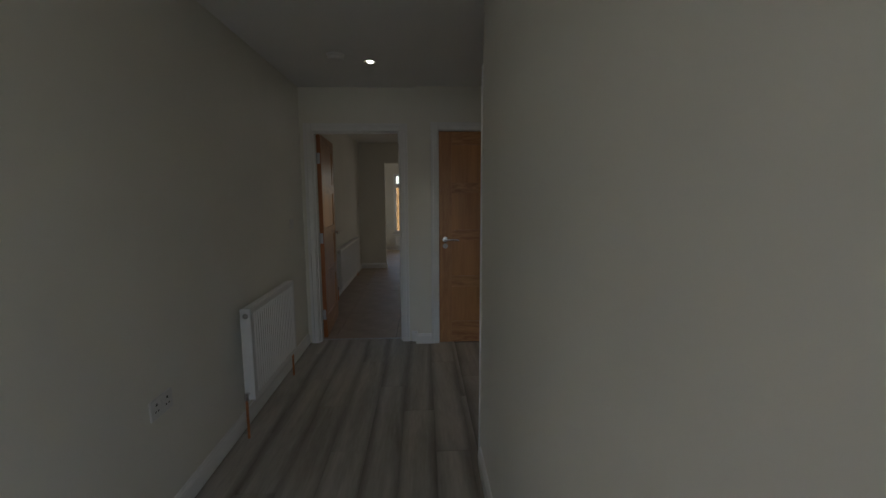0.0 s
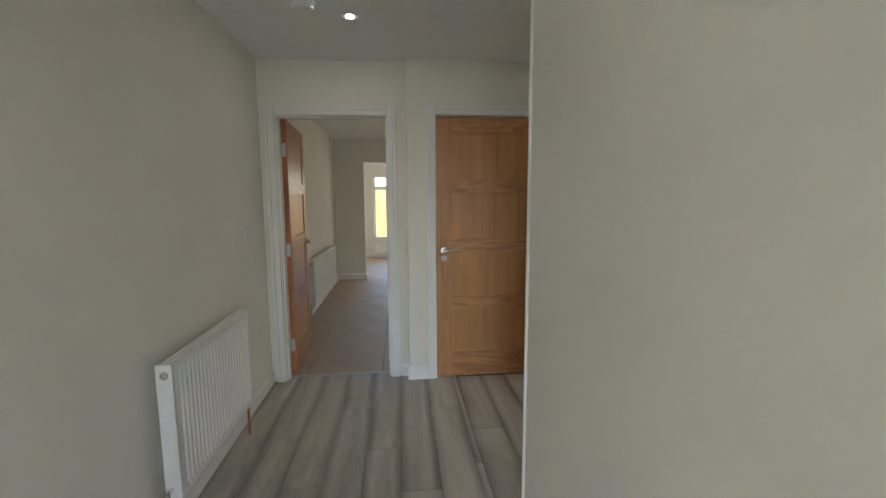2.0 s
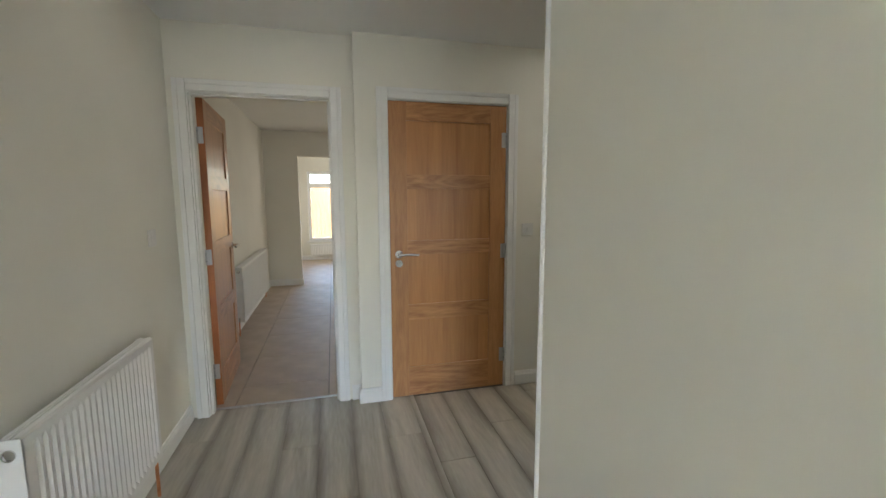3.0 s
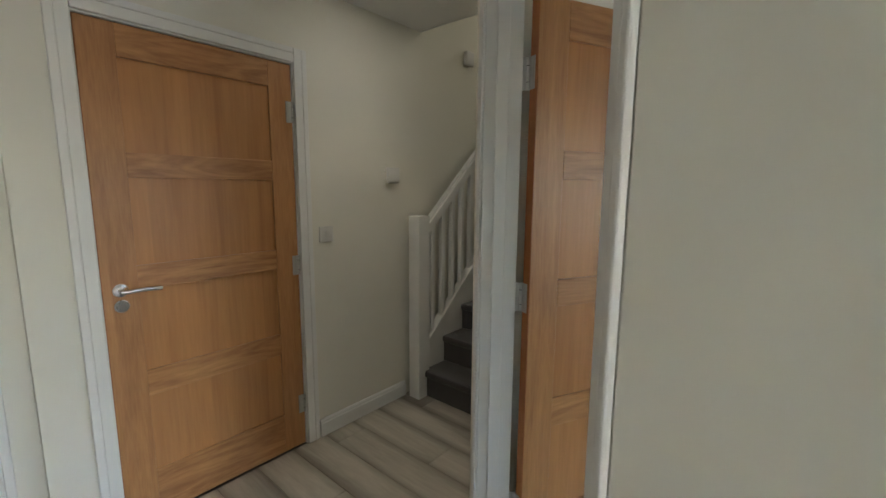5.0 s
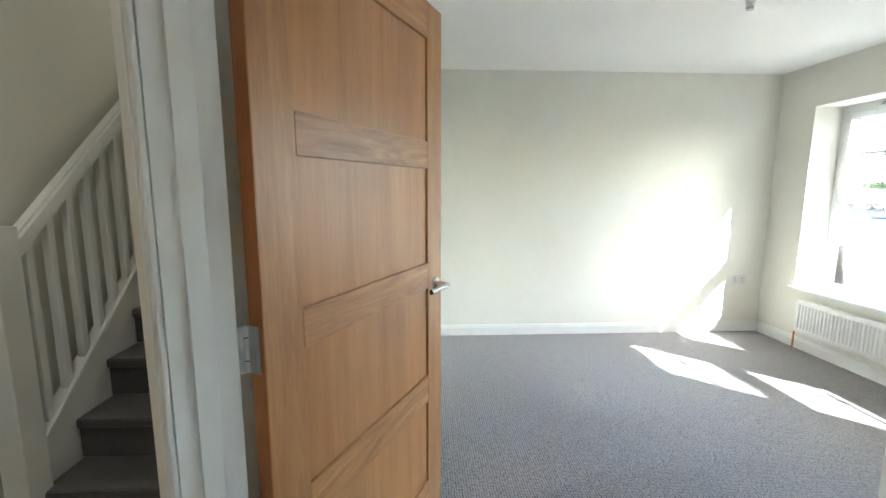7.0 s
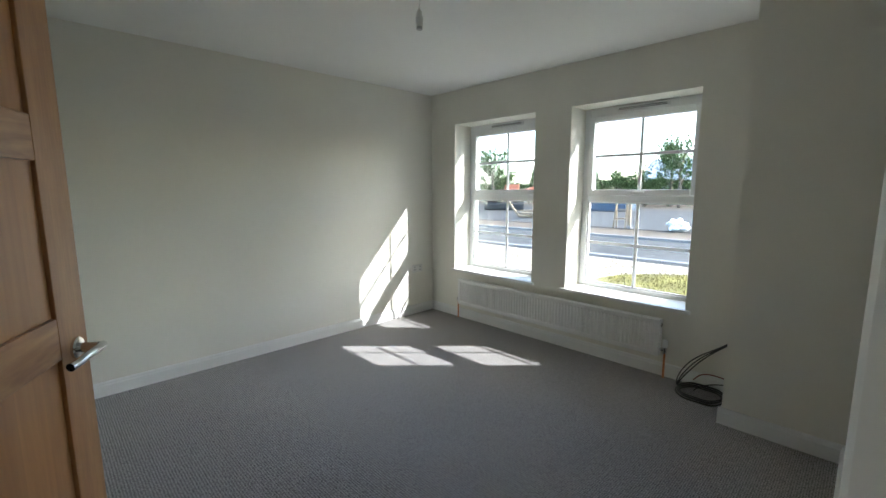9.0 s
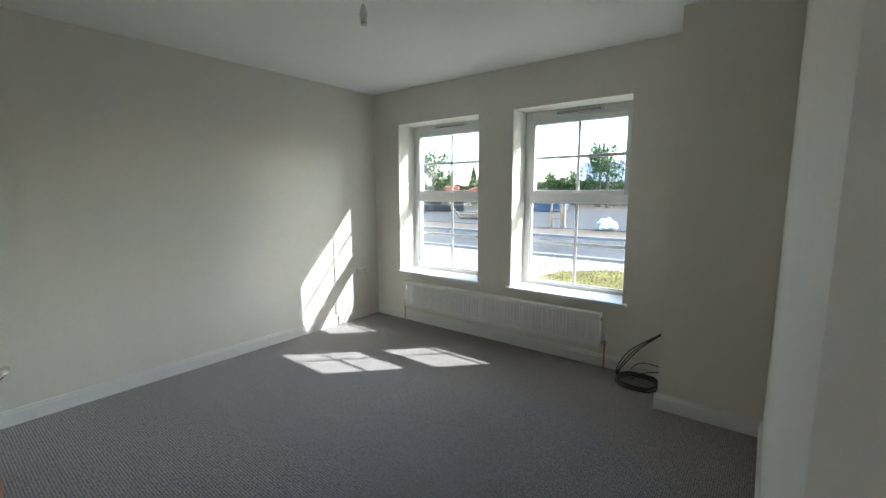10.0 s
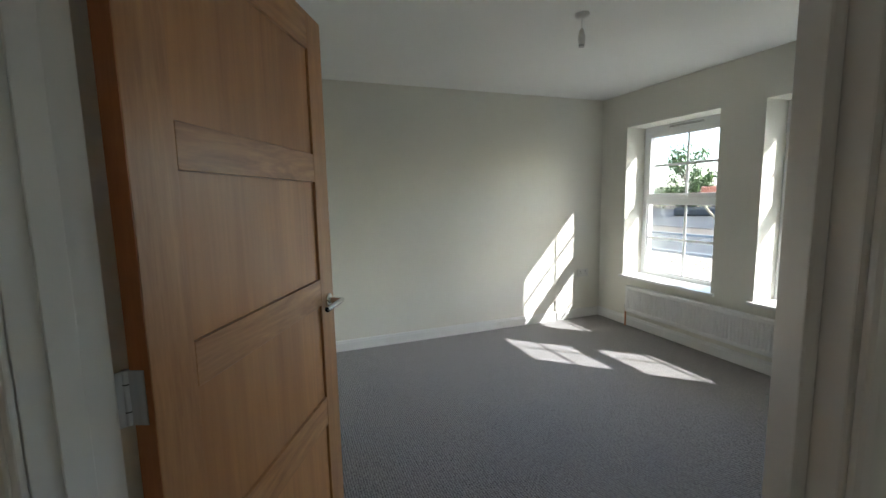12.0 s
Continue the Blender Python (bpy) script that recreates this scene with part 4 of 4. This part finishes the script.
for f in ((0, 1, 5, 4), (2, 3, 4, 5), (0, 4, 3), (1, 2, 5), (3, 2, 1, 0)):
    rf.faces.new([v[k] for k in f])
part("roof", rf, ROOF, hs)

ct = thing("shipping_container", pose(13.4, -29.5, G, 0, 0, 6), "dark blue steel site container", "container")
xs = [i * 0.14 for i in range(26)]
front = []
for i, x in enumerate(xs):
    d = 0.05 * (1 if i % 4 in (1, 2) else 0)
    front.append((x, -d))
part("corrugated_body", extruded([(x, y) for x, y in front] + [(xs[-1], 2.4), (0, 2.4)], 0.02, 1.0), BLUE, ct)
part("roof_panel", cuboid((-0.05, -0.1, 1.0), (xs[-1] + 0.05, 2.45, 1.08), 0.02), BLUE, ct)

dg = thing("excavator", pose(20.6, -24.0, G, 0, 0, 35), "orange site excavator parked on the bare earth", "excavator")
part("cab", cuboid((-0.6, -0.6, 0.75), (0.5, 0.6, 1.9), 0.1), ORANGE, dg)
part("engine_cover", cuboid((0.5, -0.75, 0.75), (2.2, 0.75, 1.45), 0.12), ORANGE, dg)
part("cab_window", cuboid((-0.62, -0.45, 1.2), (-0.6, 0.45, 1.75)), DARK, dg)
for y in (-0.85, 0.55):
    tr = part("track", cuboid((-1.0, y, 0.0), (2.0, y + 0.35, 0.55), 0.2, 4), DARK, dg)
part("boom", merged(rod((-0.4, 0, 1.2), (-2.0, 0, 1.75), 0.13, 8), rod((-2.0, 0, 1.75), (-2.8, 0, 0.5), 0.1, 8)), ORANGE, dg)
part("bucket", cuboid((-3.1, -0.35, 0.02), (-2.5, 0.35, 0.55), 0.1), DARK, dg)

for x, y in ((-0.5, -1.0), (1.5, -1.0)):
    wl = part("wheel", rod((x, y - 0.02, 0.42), (x, y - 0.3, 0.42), 0.42, 24), DARK, dg, "black tyre", True)
    part("rim", rod((x, y - 0.3, 0.42), (x, y - 0.32, 0.42), 0.2, 20), TIMBER, wl, "dusty steel rim")


def conifer(x, y, height, seed):
    rng = random.Random(seed)
    t = thing("conifer", pose(x, y, G - 0.05), "small dark conifer at the edge of the site", "tree")
    part("trunk", rod((0, 0, 0), (0, 0, height), 0.09, 8, 0.02), BARK, t)
    bm = bmesh.new()
    for k in range(1500):
        h = rng.random() ** 0.8
        r, a = (1 - h) * height * 0.3 * rng.uniform(0.3, 1.0), rng.random() * 6.283
        s = rng.uniform(0.07, 0.14)
        m = pose(r * math.cos(a), r * math.sin(a), height * (0.12 + 0.9 * h) - r * 0.3, rng.uniform(0, 360), rng.uniform(0, 360), rng.uniform(0, 360))
        bm.faces.new([bm.verts.new(m @ Vector(q)) for q in ((-s, 0, 0), (0, -s * 0.35, 0), (s, 0, 0), (0, s * 0.35, 0))])
    part("crown", bm, LEAF, t)


conifer(25.2, -34.0, 4.0, 21)
conifer(23.8, -33.0, 3.4, 22)
conifer(20.0, -36.5, 3.5, 23)
ps = thing("sign_post", pose(5.0, -14.2, G), "timber post with a small red and blue site sign", "sign")
part("post", cuboid((-0.04, -0.04, 0), (0.04, 0.04, 1.5), 0.006), TIMBER, ps)
part("sign_board", cuboid((-0.16, 0.04, 1.0), (0.16, 0.055, 1.25), 0.003), BLUE, ps, "blue sign board")
part("sign_board", cuboid((-0.16, 0.04, 1.26), (0.16, 0.055, 1.45), 0.003), ORANGE, ps, "red sign board")
pp = thing("timber_post", pose(7.75, -14.4, G), "upright grey timber post beside the trestle", "post")
part("post", cuboid((-0.05, -0.05, 0), (0.05, 0.05, 1.45), 0.008), TIMBER, pp)
part("collar", cuboid((-0.09, -0.09, 0), (0.09, 0.09, 0.12), 0.01), KERB, pp)

bg = bmesh.new()
bmesh.ops.create_icosphere(bg, subdivisions=4, radius=0.34)
for vv in bg.verts:
    n = noise.noise(vv.co * 6.0) * 0.45 + noise.noise(vv.co * 17.0) * 0.14
    vv.co = vv.co * (1 + n)
    vv.co.z = max(vv.co.z * 0.72, -0.2)
solid("builders_bag", bg, BAG, "slumped white bulk bag of building material", "bag", at=pose(6.1, -14.7, G + 0.185), smooth=True)

sf = thing("trestle", pose(8.1, -14.6, G), "grey timber trestle standing on the earth", "trestle")
for x, y in ((-0.2, 0), (0.2, 0), (-0.2, 0.3), (0.2, 0.3)):
    part("leg", rod((x * 1.2, y, 0), (x, 0.15, 1.1), 0.03, 8), TIMBER, sf)
for z in (0.35, 0.7, 1.08):
    part("rung", cuboid((-0.24, 0.1, z), (0.24, 0.2, z + 0.05), 0.005), TIMBER, sf)
br = thing("site_barrier", pose(4.7, -15.0, G), "orange and white plastic site barrier", "barrier")
for x in (-0.35, 0.35):
    part("post", cuboid((x - 0.04, -0.04, 0), (x + 0.04, 0.04, 1.05), 0.01), ORANGE, br)
for z in (0.2, 0.55, 0.9):
    part("bar", cuboid((-0.35, -0.02, z), (0.35, 0.02, z + 0.12), 0.008), ORANGE if z != 0.55 else BAG, br)
tp = thing("timber_stack", pose(14.2, -17.6, G), "stack of weathered timber offcuts on bare earth", "timber stack")
rng = random.Random(12)
for i in range(14):
    part("timber", cuboid((-0.9, -0.05, 0), (0.9, 0.05, 0.09), 0.004, 1), TIMBER, tp, at=pose(rng.uniform(-0.4, 0.4), rng.uniform(-0.5, 0.5), 0.004 + 0.095 * (i // 4), 0, 0, rng.uniform(-20, 20)))
part("timber", cuboid((-0.05, -0.05, 0), (0.05, 0.05, 1.5)), TIMBER, tp, at=pose(0.9, 0.2, 0.02, 0, 38, 20))

# garden fence beyond the far window
fn = thing("fence", pose(0, 17.5, G), "new honey-coloured timber garden fence", "fence")
me = mesh_of("board", cuboid((0, 0, 0.0), (0.145, 0.022, 1.88), 0.003, 1), FENCE)
for i in range(50):
    ob = new("board", me)
    ob.parent, ob.location = fn, (-4.0 + i * 0.15, 0.0 if i % 2 else 0.012, 0)
for z in (0.4, 1.5):
    part("rail", cuboid((-4, 0.03, z), (3.6, 0.07, z + 0.08)), FENCE, fn)
solid("lawn_back", cuboid((-10, 11.4, G - 0.08), (12, 40, G)), GRASS, "rear garden grass", "lawn", "structure")
